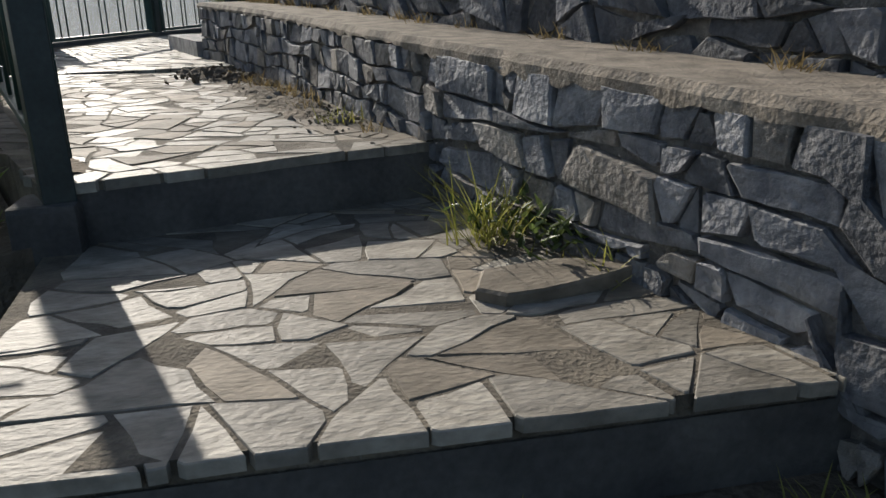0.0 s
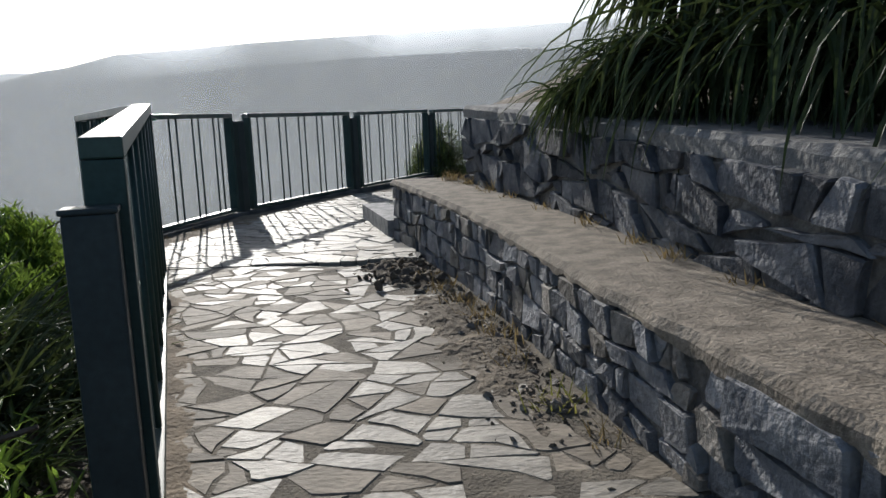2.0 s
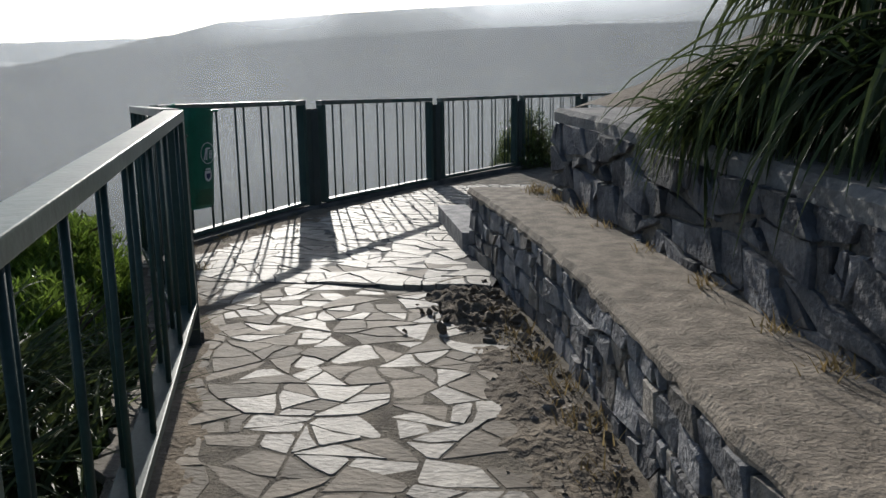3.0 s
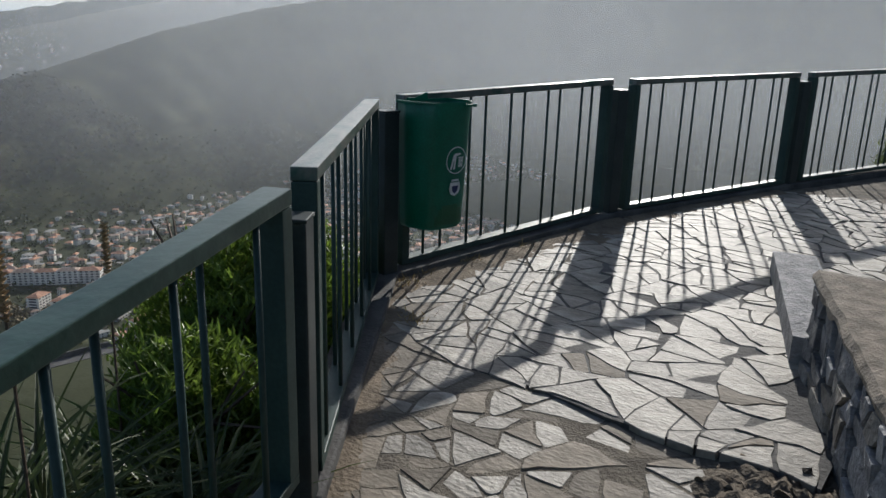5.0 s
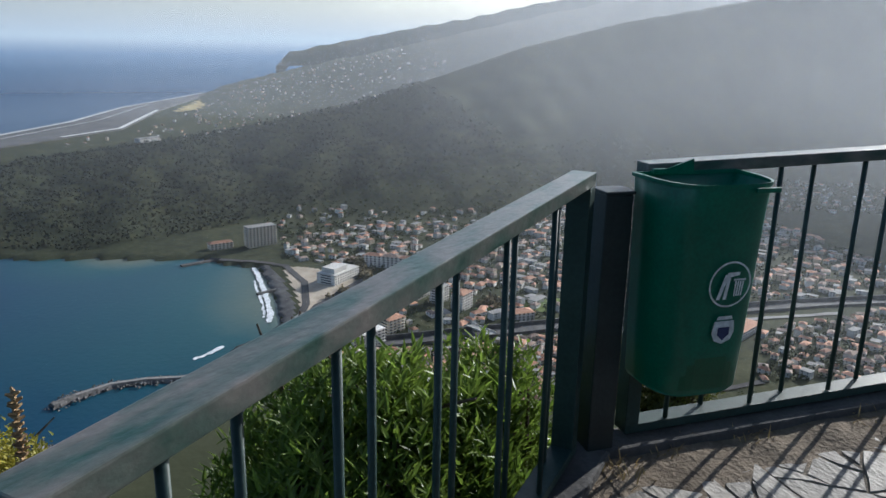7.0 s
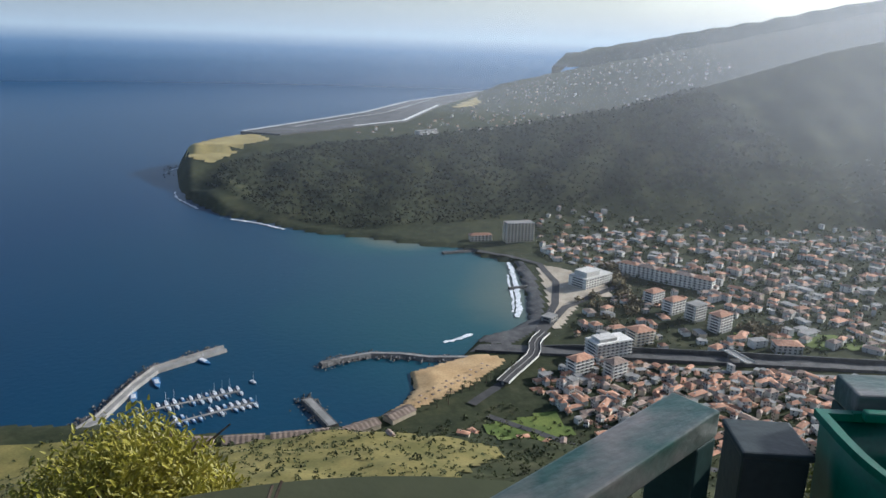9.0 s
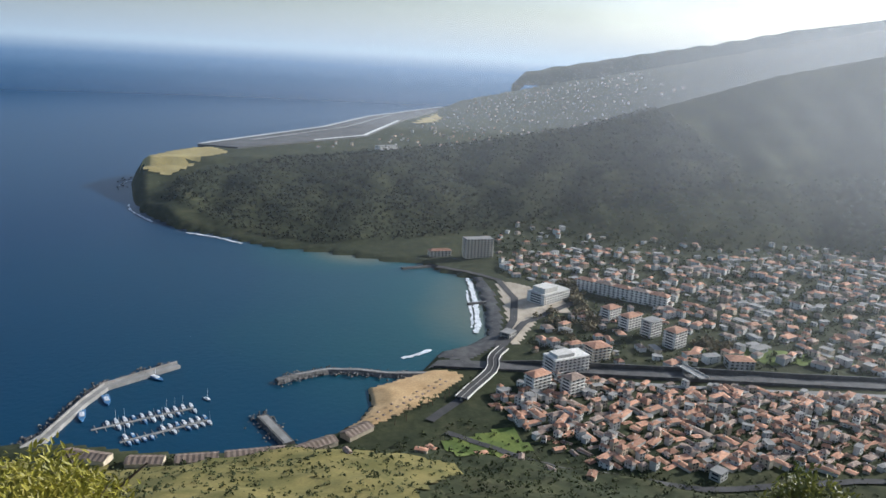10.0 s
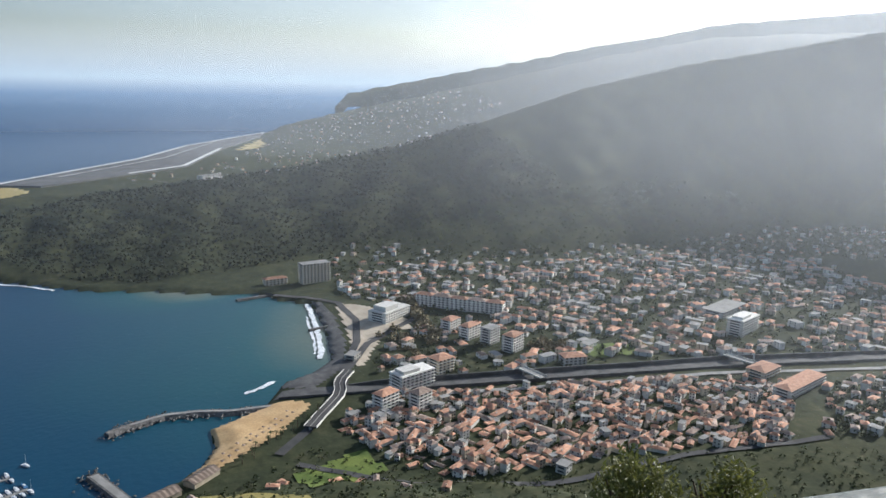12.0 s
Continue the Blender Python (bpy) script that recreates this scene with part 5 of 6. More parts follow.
def bridge(x, y, rot, L, w):
    t = thing("road_bridge", "grey concrete road bridge over the river", "bridge", at=(0, 0, 0))
    t.matrix_world = pose(x, y, gz(x, y) + 6, 0, 0, rot)
    part("deck", box(bmesh.new(), (-L / 2, -w / 2, -0.6), (L / 2, w / 2, 0.0), 0.1), M_CONCRETE, t)
    for s in (-1, 1):
        part("parapet", box(bmesh.new(), (-L / 2, s * w / 2 - 0.3, 0.0), (L / 2, s * w / 2 + 0.3, 1.1), 0.05), M_PLASTER, t)
    for px in (-L / 4, L / 4):
        part("pier", box(bmesh.new(), (px - 1, -w / 2 + 0.5, -8), (px + 1, w / 2 - 0.5, -0.6), 0.1), M_CONCRETE, t)


bridge(-622, 397, 13, 34, 10)
bridge(-566, 628, 15, 34, 10)


def viaduct(line, w):
    """A curving road on a low deck, with pale parapets and piers."""
    t = thing("road_viaduct", "curving pale concrete road viaduct at the river mouth", "viaduct")
    P = [Vector((x, y, 0)) for x, y in line]
    z = SEA + 9

    def strip(o0, o1, z0, z1):
        v, f = [], []
        for i, p in enumerate(P):
            d = (P[min(i + 1, len(P) - 1)] - P[max(i - 1, 0)]).normalized()
            n = Vector((-d.y, d.x, 0))
            v += [(*(p + n * o)[:2], zz) for o, zz in ((o0, z0), (o1, z0), (o1, z1), (o0, z1))]
        for i in range(len(P) - 1):
            f += [(4 * i + k, 4 * i + (k + 1) % 4, 4 * i + 4 + (k + 1) % 4, 4 * i + 4 + k) for k in range(4)]
        return v, f + [(3, 2, 1, 0), tuple(4 * len(P) - 4 + k for k in range(4))]
    part("deck", strip(-w / 2, w / 2, z - 1.0, z), M_ASPHALT, t, "grey road deck")
    part("parapet", strip(-w / 2 - 0.5, -w / 2, z - 1.0, z + 1.0), M_PLASTER, t)
    part("parapet", strip(w / 2, w / 2 + 0.5, z - 1.0, z + 1.0), M_PLASTER, t)
    part("median", strip(-0.3, 0.3, z, z + 0.6), M_CONCRETE, t)
    for p in P[::2]:
        part("pier", box(bmesh.new(), (p.x - 1, p.y - 1, SEA - 2), (p.x + 1, p.y + 1, z - 1.0), 0.1), M_CONCRETE, t)


viaduct([(-594, 155), (-613, 169), (-633, 185), (-649, 197), (-662, 203), (-678, 207), (-690, 213), (-707, 226)], 11)

# harbour
MOLE = [(-545, -190), (-563, -181), (-624, -167), (-655, -156), (-676, -130), (-700, -100)]
bank_wall("harbour_mole", MOLE, 6, SEA - 3, SEA + 3.0, 1.5, M_CONCRETE, "pale concrete harbour mole", "mole")
bank_wall("trim", [(x - 3.6, y - 2.0) for x, y in MOLE], 1.2, SEA - 3, SEA + 5, 0.8, M_CONCRETE, "outer wall of the harbour mole", "wall")
BREAK = [(-658, -7), (-668, 12), (-678, 41), (-675, 70), (-665, 98), (-661, 148), (-660, 172)]
bank_wall("breakwater", BREAK, 5, SEA - 3, SEA + 3.5, 6, M_BLOCK, "curved rock breakwater off the beach", "breakwater")
ribbon("trim", BREAK[1:], 3.5, 0, M_CONCRETE, "pale path on top of the breakwater", "path", flat=SEA + 3.7)
bank_wall("stone_jetty", [(-588, -18), (-540, 4)], 9, SEA - 3, SEA + 3, 3, M_BLOCK, "short broad stone jetty", "jetty")
ribbon("trim", [(-586, -17), (-540, 4)], 6, 0, M_CONCRETE, "pale top of the stone jetty", "jetty", flat=SEA + 3.2)
bank_wall("stone_jetty", [(-870, 226), (-880, 262)], 4, SEA - 3, SEA + 3, 2, M_BLOCK, "small dark jetty at the pebble beach", "jetty")
bank_wall("stone_jetty", [(-1035, 165), (-1046, 212)], 6, SEA - 3, SEA + 2.5, 3, M_BLOCK, "small dark landing at the far shore", "jetty")


def armour(name, line, n, spread, size, z, label):
    """Heaped boulders along a sea wall."""
    v, f = [], []
    for _ in range(n):
        i = random.randrange(len(line) - 1)
        k = random.random()
        a, b = line[i], line[i + 1]
        x, y = a[0] + (b[0] - a[0]) * k + random.gauss(0, spread), a[1] + (b[1] - a[1]) * k + random.gauss(0, spread)
        s = size * random.uniform(0.6, 1.3)
        base = len(v)
        for dx, dy, dz in ((1, 0, 0), (0, 1, 0), (-1, 0, 0), (0, -1, 0), (0, 0, 1), (0, 0, -1)):
            v.append((x + dx * s * random.uniform(0.7, 1.2), y + dy * s * random.uniform(0.7, 1.2), z + dz * s * 0.7 + random.uniform(-0.5, 0.8)))
        for a, b in ((0, 1), (1, 2), (2, 3), (3, 0)):
            f += [(base + a, base + b, base + 4), (base + b, base + a, base + 5)]
    tagged(part(name, (v, f), M_BLOCK), label, "rocks", kind="stuff")


armour("boulders", BREAK, 420, 5.0, 1.6, SEA + 1.4, "dark boulders of the breakwater")
armour("boulders", [(x - 9, y - 6) for x, y in MOLE], 380, 3.0, 1.5, SEA + 1.0, "dark boulders outside the mole")
armour("boulders", [(-592, -22), (-545, -1)], 140, 5.5, 1.3, SEA + 0.8, "dark boulders round the stone jetty")
armour("boulders", [(-1640, -345), (-1725, -360), (-1800, -330), (-1760, -380)], 28, 7.0, 2.2, SEA + 1, "sea rocks off the headland")

PONTOONS = [((-579, -150), (-611, -76)), ((-557, -124), (-588, -62))]
for a, b in PONTOONS:
    bm = bmesh.new()
    L = math.hypot(b[0] - a[0], b[1] - a[1])
    box(bm, (0, -1.3, 0), (L, 1.3, 0.7), 0.05)
    for k in range(12):
        box(bm, (L * (k + 0.5) / 12 - 0.3, -7, 0.1), (L * (k + 0.5) / 12 + 0.3, 7, 0.5))
    p = part("pontoon", bm, M_CONCRETE)
    p.matrix_world = pose(a[0], a[1], SEA, 0, 0, math.degrees(math.atan2(b[1] - a[1], b[0] - a[0])))
    tagged(p, "pale floating pontoon with finger berths", "pontoon", "marina pontoons")


def boat(L, w, mast, hull, label, name="sailing_boat"):
    t = thing(name, label, "boat", "boats in the marina")
    n = 9
    v, f = [], []
    for i in range(n + 1):
        u = i / n
        half = w / 2 * (1 - max(0, (u - 0.45) / 0.55) ** 2.2)
        for y, z in ((-half, 0.9 + 0.35 * u), (-half * 0.75, -0.2), (half * 0.75, -0.2), (half, 0.9 + 0.35 * u)):
            v.append((L * (u - 0.5), y, z))
    for i in range(n):
        for j in range(3):
            a = 4 * i + j
            f.append((a, a + 4, a + 5, a + 1))
        f.append((4 * i, 4 * i + 3, 4 * i + 7, 4 * i + 4))
    f.append((0, 1, 2, 3))
    part("hull", (v, f), hull, t)
    part("cabin", box(bmesh.new(), (-L * 0.22, -w * 0.3, 0.9), (L * 0.15, w * 0.3, 1.9), 0.2), M_HULL, t)
    if mast:
        bm = bmesh.new()
        twig(bm, (0, 0, 1.2), (0, 0, mast), 0.16, 0.1, 6)
        part("mast", bm, M_HULL, t)
    return t


protos = [boat(9, 3.0, 11, M_HULL, "white sailing boat moored at the pontoon"), boat(7.5, 2.7, 0, M_HULL, "white motor boat moored at the pontoon", "motor_boat"), boat(8, 2.8, 0, M_BLUE, "blue motor boat moored at the pontoon", "motor_boat")]
used = set()
for a, b in PONTOONS:
    L = math.hypot(b[0] - a[0], b[1] - a[1])
    ang = math.degrees(math.atan2(b[1] - a[1], b[0] - a[0]))
    for k in range(12):
        for side in (-1, 1):
            if random.random() < 0.18:
                continue
            px, py = L * (k + 0.95) / 12, side * 6.2
            x = a[0] + (b[0] - a[0]) / L * px - (b[1] - a[1]) / L * py
            y = a[1] + (b[1] - a[1]) / L * px + (b[0] - a[0]) / L * py
            i = random.choice((0, 0, 1, 1, 2))
            m = pose(x, y, SEA + 0.1, 0, 0, ang + 90 * side + random.uniform(-4, 4))
            if i not in used:
                protos[i].matrix_basis = m
                used.add(i)
            else:
                copy_thing(protos[i], m)
copy_thing(protos[0], pose(-627, -66, SEA + 0.1, 0, 0, 40))
for x, y, r in ((-676, -117, 45), (-632, -150, 20), (-604, -163, 15)):
    t = boat(22, 6.5, 9, M_BLUE, "blue and white fishing boat alongside the mole", "fishing_boat")
    t.matrix_basis = pose(x, y, SEA + 0.2, 0, 0, r)


def shed(x, y, rot, L, w, h):
    t = thing("harbour_shed", "long low harbour shed with brown corrugated roof", "shed", "harbour sheds", at=(0, 0, 0))
    t.matrix_world = pose(x, y, gz(x, y) - 0.5, 0, 0, rot)
    part("wall", box(bmesh.new(), (-L / 2, -w / 2, 0), (L / 2, w / 2, h), 0.05), M_CREAM, t)
    v, f, n = [], [], int(L / 2)
    for i in range(n + 1):
        px = -L / 2 - 0.5 + (L + 1) * i / n
        lift = 0.35 if i % 2 else 0.0
        v += [(px, -w / 2 - 0.7, h - 0.2 + lift), (px, 0, h + 2.2 + lift), (px, w / 2 + 0.7, h - 0.2 + lift)]
    for i in range(n):
        a = 3 * i
        f += [(a, a + 3, a + 4, a + 1), (a + 1, a + 4, a + 5, a + 2)]
    part("roof", (v, f), M_SHED, t)


for x, y, r, L in ((-532, -140, 70, 34), (-522, -98, 84, 26), (-520, -62, 92, 30), (-521, -20, 95, 44), (-533, 24, 118, 34), (-552, 58, 128, 26)):
    shed(x + 6, y, r, L, 12, 4.5)


# houses
def house(w, d, floors, roof_h, wall_mat, roof_mat, label, hip=True):
    t = thing("house", label, "house", "houses of the old town")
    w, d, roof_h = w * 0.68, d * 0.7, roof_h * 0.62
    h = 2.7 * floors
    part("wall", box(bmesh.new(), (-w / 2, -d / 2, -3.0), (w / 2, d / 2, h), 0.05), wall_mat, t)
    W, D = w / 2 + 0.45, d / 2 + 0.45
    rx = max(0.3, W - D) if hip else W
    v = [(-W, -D, h - 0.05), (W, -D, h - 0.05), (W, D, h - 0.05), (-W, D, h - 0.05), (-rx, 0, h + roof_h), (rx, 0, h + roof_h), (-W, -D, h - 0.25), (W, -D, h - 0.25), (W, D, h - 0.25), (-W, D, h - 0.25)]
    f = [(0, 1, 5, 4), (2, 3, 4, 5), (1, 2, 5), (3, 0, 4), (0, 6, 7, 1), (1, 7, 8, 2), (2, 8, 9, 3), (3, 9, 6, 0)]
    top_of = part("roof", (v, f), roof_mat, t)
    part("chimney", box(bmesh.new(), (w * 0.2, -0.35, h), (w * 0.2 + 0.7, 0.35, h + roof_h + 0.9), 0.03), wall_mat, top_of)
    for fl in range(floors):
        z = 1.0 + 2.9 * fl
        for x in (-w * 0.27, w * 0.27):
            part("window", box(bmesh.new(), (x - 0.55, -d / 2 - 0.04, z), (x + 0.55, -d / 2 + 0.1, z + 1.3)), M_PANE, t)
        part("window", box(bmesh.new(), (w / 2 - 0.1, -0.5, z), (w / 2 + 0.04, 0.5, z + 1.3)), M_PANE, t)
    return t


OLD = [(-600, 182), (-640, 250), (-610, 350), (-583, 450), (-540, 590), (-500, 640), (-405, 520), (-440, 420), (-452, 320), (-470, 240), (-500, 208), (-560, 186)]
kinds = [house(11, 8, 2, 2.2, M_PLASTER, M_TILE, "white house with orange clay-tile hipped roof"), house(9, 7.5, 1, 2.0, M_CREAM, M_TILE, "cream cottage with orange clay-tile roof"), house(13, 9, 2, 2.4, M_PLASTER, M_TILE_OLD, "white house with weathered brown tile roof"),
         house(10, 8, 2, 2.4, M_CREAM, M_TILE, "cream house with orange tile gable roof", False), house(12, 10, 3, 2.4, M_PLASTER, M_TILE, "three-storey white house with orange tile roof"), house(8.5, 7, 1, 1.8, M_PLASTER, M_TILE_OLD, "small white cottage with brown tile roof", False)]
placed, spots = 0, []
tries = 0
rng = random.Random(5)
while placed < 292 and tries < 20000:
    tries += 1
    x, y = rng.uniform(-645, -400), rng.uniform(180, 640)
    if not bool(in_poly(OLD, np.array([x]), np.array([y]))[0]):
        continue
    if any((x - p) ** 2 + (y - q) ** 2 < 84 for p, q in spots):
        continue
    spots.append((x, y))
    i = rng.randrange(6)
    m = pose(x, y, gz(x, y) - 1.3, 0, 0, -65 + rng.choice((0, 0, 0, 90, 180, 270)) + rng.gauss(0, 11)) @ Matrix.Diagonal((rng.uniform(0.8, 1.6), rng.uniform(0.75, 1.15), rng.uniform(0.65, 1.1), 1))
    if placed < 6:
        kinds[placed].matrix_basis = m
    else:
        copy_thing(kinds[i], m)
    placed += 1
for x, y in ((-492, 101), (-511, 113), (-488, 165), (-470, 172), (-480, 45), (-500, 150), (-455, 190), (-440, 215)):
    copy_thing(kinds[rng.choice((1, 3, 5))], pose(x, y, gz(x, y) + 0.2, 0, 0, rng.uniform(0, 360)))


def far_houses(name, spots, label, low=0.8):
    """The rest of the town, joined: walls, roofs and window rows of real size."""
    v, f, mi = [], [], []
    for x, y, s in spots:
        w, d = s * rng.uniform(8, 17), s * rng.uniform(7, 10)
        h, r = 2.9 * rng.choice((1, 2, 2, 2, 3)) * max(1, s * 0.85), rng.uniform(1.5, 2.4)
        flat = rng.random() < 0.25
        a = radians(-65 + rng.choice((0, 90)) + rng.gauss(0, 16))
        c, sn = math.cos(a), math.sin(a)
        z = gz(x, y) - 1.1
        P = lambda px, py, pz: (x + c * px - sn * py, y + sn * px + c * py, z + pz)
        W, D = w / 2, d / 2
        b = len(v)
        v += [P(-W, -D, -3), P(W, -D, -3), P(W, D, -3), P(-W, D, -3), P(-W, -D, h), P(W, -D, h), P(W, D, h), P(-W, D, h)]
        wall = 0 if rng.random() < 0.7 else 1
        for q in ((0, 1, 5, 4), (1, 2, 6, 5), (2, 3, 7, 6), (3, 0, 4, 7)):
            f.append(tuple(b + k for k in q))
            mi.append(wall)
        b = len(v)
        W, D = W + 0.4, D + 0.4
        e = max(0.2, W - D)
        if flat:
            v += [P(-W, -D, h + 0.3), P(W, -D, h + 0.3), P(W, D, h + 0.3), P(-W, D, h + 0.3)]
            f.append((b, b + 1, b + 2, b + 3))
            mi.append(4)
        else:
            v += [P(-W, -D, h), P(W, -D, h), P(W, D, h), P(-W, D, h), P(-e, 0, h + r), P(e, 0, h + r)]
            t = 2 if rng.random() < 0.62 else 3
            for q in ((0, 1, 5, 4), (2, 3, 4, 5), (1, 2, 5), (3, 0, 4)):
                f.append(tuple(b + k for k in q))
                mi.append(t)
        W, D = w / 2, d / 2
        for fl in range(int(h / 2.9)):
            for px in (-0.25, 0.25):
                for side in (-1, 1):
                    b = len(v)
                    zz = 1.0 + 2.9 * fl
                    v += [P(px * w - 0.7, side * (D + 0.05), zz), P(px * w + 0.7, side * (D + 0.05), zz), P(px * w + 0.7, side * (D + 0.05), zz + 1.4), P(px * w - 0.7, side * (D + 0.05), zz + 1.4)]
                    f.append((b, b + 1, b + 2, b + 3))
                    mi.append(5)
    ob = part(name, (v, f), None)
    for m in (M_PLASTER, M_CREAM, M_TILE, M_TILE_OLD, M_CONCRETE, M_PANE):
        ob.data.materials.append(m)
    ob.data.polygons.foreach_set("material_index", mi)
    tagged(ob, label, "houses", kind="stuff")


def sow(poly, n, gap, size=(0.9, 1.2), clear=()):
    xs, ys = [p[0] for p in poly], [p[1] for p in poly]
    out, grid, t = [], {}, 0
    while len(out) < n and t < n * 30:
        t += 1
        x, y = rng.uniform(min(xs), max(xs)), rng.uniform(min(ys), max(ys))
        if not bool(in_poly(poly, np.array([x]), np.array([y]))[0]) or any((x - a) ** 2 + (y - b) ** 2 < r * r for a, b, r in clear):
            continue
        k = (int(x // gap), int(y // gap))
        if any((x - p) ** 2 + (y - q) ** 2 < gap * gap for i in (-1, 0, 1) for j in (-1, 0, 1) for p, q in grid.get((k[0] + i, k[1] + j), ())):
            continue
        grid.setdefault(k, []).append((x, y))
        out.append((x, y, rng.uniform(*size)))
    return out


CLEAR = [(-880, 330, 60), (-1082, 290, 40), (-870, 435, 55), (-652, 275, 32), (-677, 318, 24), (-728, 415, 40), (-640, 460, 26), (-500, 630, 60), (-646, 718, 36), (-850, 365, 30)]
NORTH = [(-690, 255), (-660, 330), (-640, 420), (-612, 520), (-580, 640), (-520, 830), (-480, 1000), (-900, 1150), (-1050, 900), (-1060, 650), (-1120, 480), (-1080, 320), (-1000, 300), (-960, 330), (-850, 380), (-790, 330), (-740, 260)]
def grown(x, y):
    """Above about a third: gardens and plots with no houses."""
    return float(wave(np.array([x]), np.array([y]), 55, 8)[0])


far_houses("town_houses", [s for s in sow(NORTH, 1050, 11, (0.5, 1.2), CLEAR) if gz(s[0], s[1]) < SEA + 15 and grown(s[0], s[1]) < 0.35], "white and cream town houses with orange roofs")
far_houses("old_town_houses", [s for s in sow(OLD, 700, 6.2, (0.42, 0.7)) if all((s[0] - p) ** 2 + (s[1] - q) ** 2 > 40 for p, q in spots)], "small tiled houses crowded between the old town's houses")
SLOPE = [(-1090, 330), (-1130, 480), (-1080, 660), (-1060, 900), (-920, 1160), (-700, 1500), (-1000, 1650), (-1250, 1200), (-1330, 800), (-1330, 520), (-1230, 330)]
far_houses("slope_houses", [s for s in sow(SLOPE, 260, 18, (0.5, 0.9)) if gz(s[0], s[1]) < SEA + 16], "scattered pale houses at the mountain's foot")
EAST = [(-480, 660), (-400, 560), (-330, 700), (-360, 1000), (-440, 1000)]
far_houses("valley_houses", sow(EAST, 260, 13, (0.65, 1.0)), "houses farther up the valley")
PLATEAU = [(-1960, 60), (-2150, 220), (-2400, 380), (-2900, 560), (-3500, 900), (-3300, 1500), (-2700, 1500), (-2300, 900), (-2000, 500)]
far_houses("plateau_houses", sow(PLATEAU, 230, 30, (0.4, 0.7)), "pale houses scattered over the far plateau")


def block(x, y, rot, w, d, floors, wall, label, name="apartment_block", roof=None, ledge=True, setback=0):
    """A larger building: walls, one window band a storey on each long side, ledges and a roof."""
    t = thing(name, label, "building", at=(0, 0, 0))
    t.matrix_world = pose(x, y, gz(x, y), 0, 0, rot)
    h = 3.2 * floors
    part("wall", box(bmesh.new(), (-w / 2, -d / 2, -3), (w / 2, d / 2, h), 0.05), wall, t)
    for fl in range(floors):
        z = 1.1 + 3.2 * fl
        n = max(2, int(w / 5))
        for side in (-1, 1):
            for k in range(n):
                px = -w / 2 + w * (k + 0.5) / n
                part("window", box(bmesh.new(), (px - w / n * 0.24, side * (d / 2 + 0.03) - 0.03, z), (px + w / n * 0.24, side * (d / 2 + 0.03) + 0.03, z + 1.5)), M_PANE, t)
        if ledge:
            part("ledge", box(bmesh.new(), (-w / 2 - 0.8, -d / 2 - 0.9, 3.2 * fl + 2.95), (w / 2 + 0.8, d / 2 + 0.9, 3.2 * fl + 3.2)), M_PLASTER, t)
        part("window", box(bmesh.new(), (w / 2 - 0.05, -d * 0.3, z), (w / 2 + 0.06, d * 0.3, z + 1.5)), M_PANE, t)
    if roof:
        W, D = w / 2 + 0.9, d / 2 + 0.9
        e = max(0.5, W - D)
        part("roof", ([(-W, -D, h), (W, -D, h), (W, D, h), (-W, D, h), (-e, 0, h + 3), (e, 0, h + 3)], [(0, 1, 5, 4), (2, 3, 4, 5), (1, 2, 5), (3, 0, 4), (3, 2, 1, 0)]), roof, t)
    else:
        part("roof", box(bmesh.new(), (-w / 2 - 0.3, -d / 2 - 0.3, h), (w / 2 + 0.3, d / 2 + 0.3, h + 0.9), 0.1), M_PLASTER if setback else M_CONCRETE, t)
    if setback:
        part("penthouse", box(bmesh.new(), (-w * 0.1, -d * 0.35, h + 0.9), (w * 0.4, d * 0.35, h + 0.9 + 3.2 * setback), 0.1), wall, t)
    return t


block(-872, 333, -58, 52, 28, 4, M_PLASTER, "modern white stepped civic building on the seafront", "civic_building", setback=2)
block(-1083, 290, -82, 44, 18, 9, M_CREAM, "tall beige hotel block at the far end of the bay", "hotel")
block(-1092, 232, -85, 34, 12, 3, M_CREAM, "long orange building beside the hotel", "hotel_annexe", M_TILE)
for k in range(5):
    block(-905 + 17.5 * k, 399 + 17.5 * k, 45, 24.4, 13, 5, M_PLASTER, "cream apartment block with tiled roof", "apartment_block", M_TILE_OLD if k % 2 else M_TILE)
block(-652, 275, -73, 42, 20, 5, M_PLASTER, "white terraced apartment block with balconies", setback=1)
block(-677, 318, -73, 22, 18, 5, M_CREAM, "orange-yellow apartment house with tiled roof", roof=M_TILE)
block(-762, 395, -62, 24, 14, 5, M_PLASTER, "white apartment block with tiled roof", roof=M_TILE)
block(-735, 408, -62, 20, 14, 6, M_PLASTER, "white apartment block with flat roof")
block(-702, 420, -62, 22, 15, 6, M_PLASTER, "white apartment block with tiled roof", roof=M_TILE)
block(-795, 385, -60, 22, 14, 5, M_PLASTER, "white apartment block with tiled roof", roof=M_TILE)
block(-640, 460, -100, 26, 16, 3, M_PLASTER, "white church-like hall with a big tiled gable roof", "hall", M_TILE, False)
block(-487, 628, -75, 74, 18, 3, M_PLASTER, "long white school building with red tiled roof", "school", M_TILE)
block(-530, 625, -75, 34, 20, 3, M_CREAM, "cream school wing with red tiled roof", "school", M_TILE)
block(-646, 716, -70, 46, 20, 6, M_PLASTER, "large white office block", "office_block", setback=1)
block(-720, 760, -70, 70, 30, 2, M_PLASTER, "long white market hall with flat roof", "market_hall", ledge=False)
block(-445, 319, -60, 11, 9, 2, M_PLASTER, "pale blue-white cubic house", "cubic_house", ledge=False)
block(-612, 232, -65, 22, 13, 5, M_PLASTER, "white apartment house at the river", roof=M_TILE)
block(-600, 262, -65, 18, 13, 5, M_PLASTER, "white apartment house at the river", roof=M_TILE_OLD)
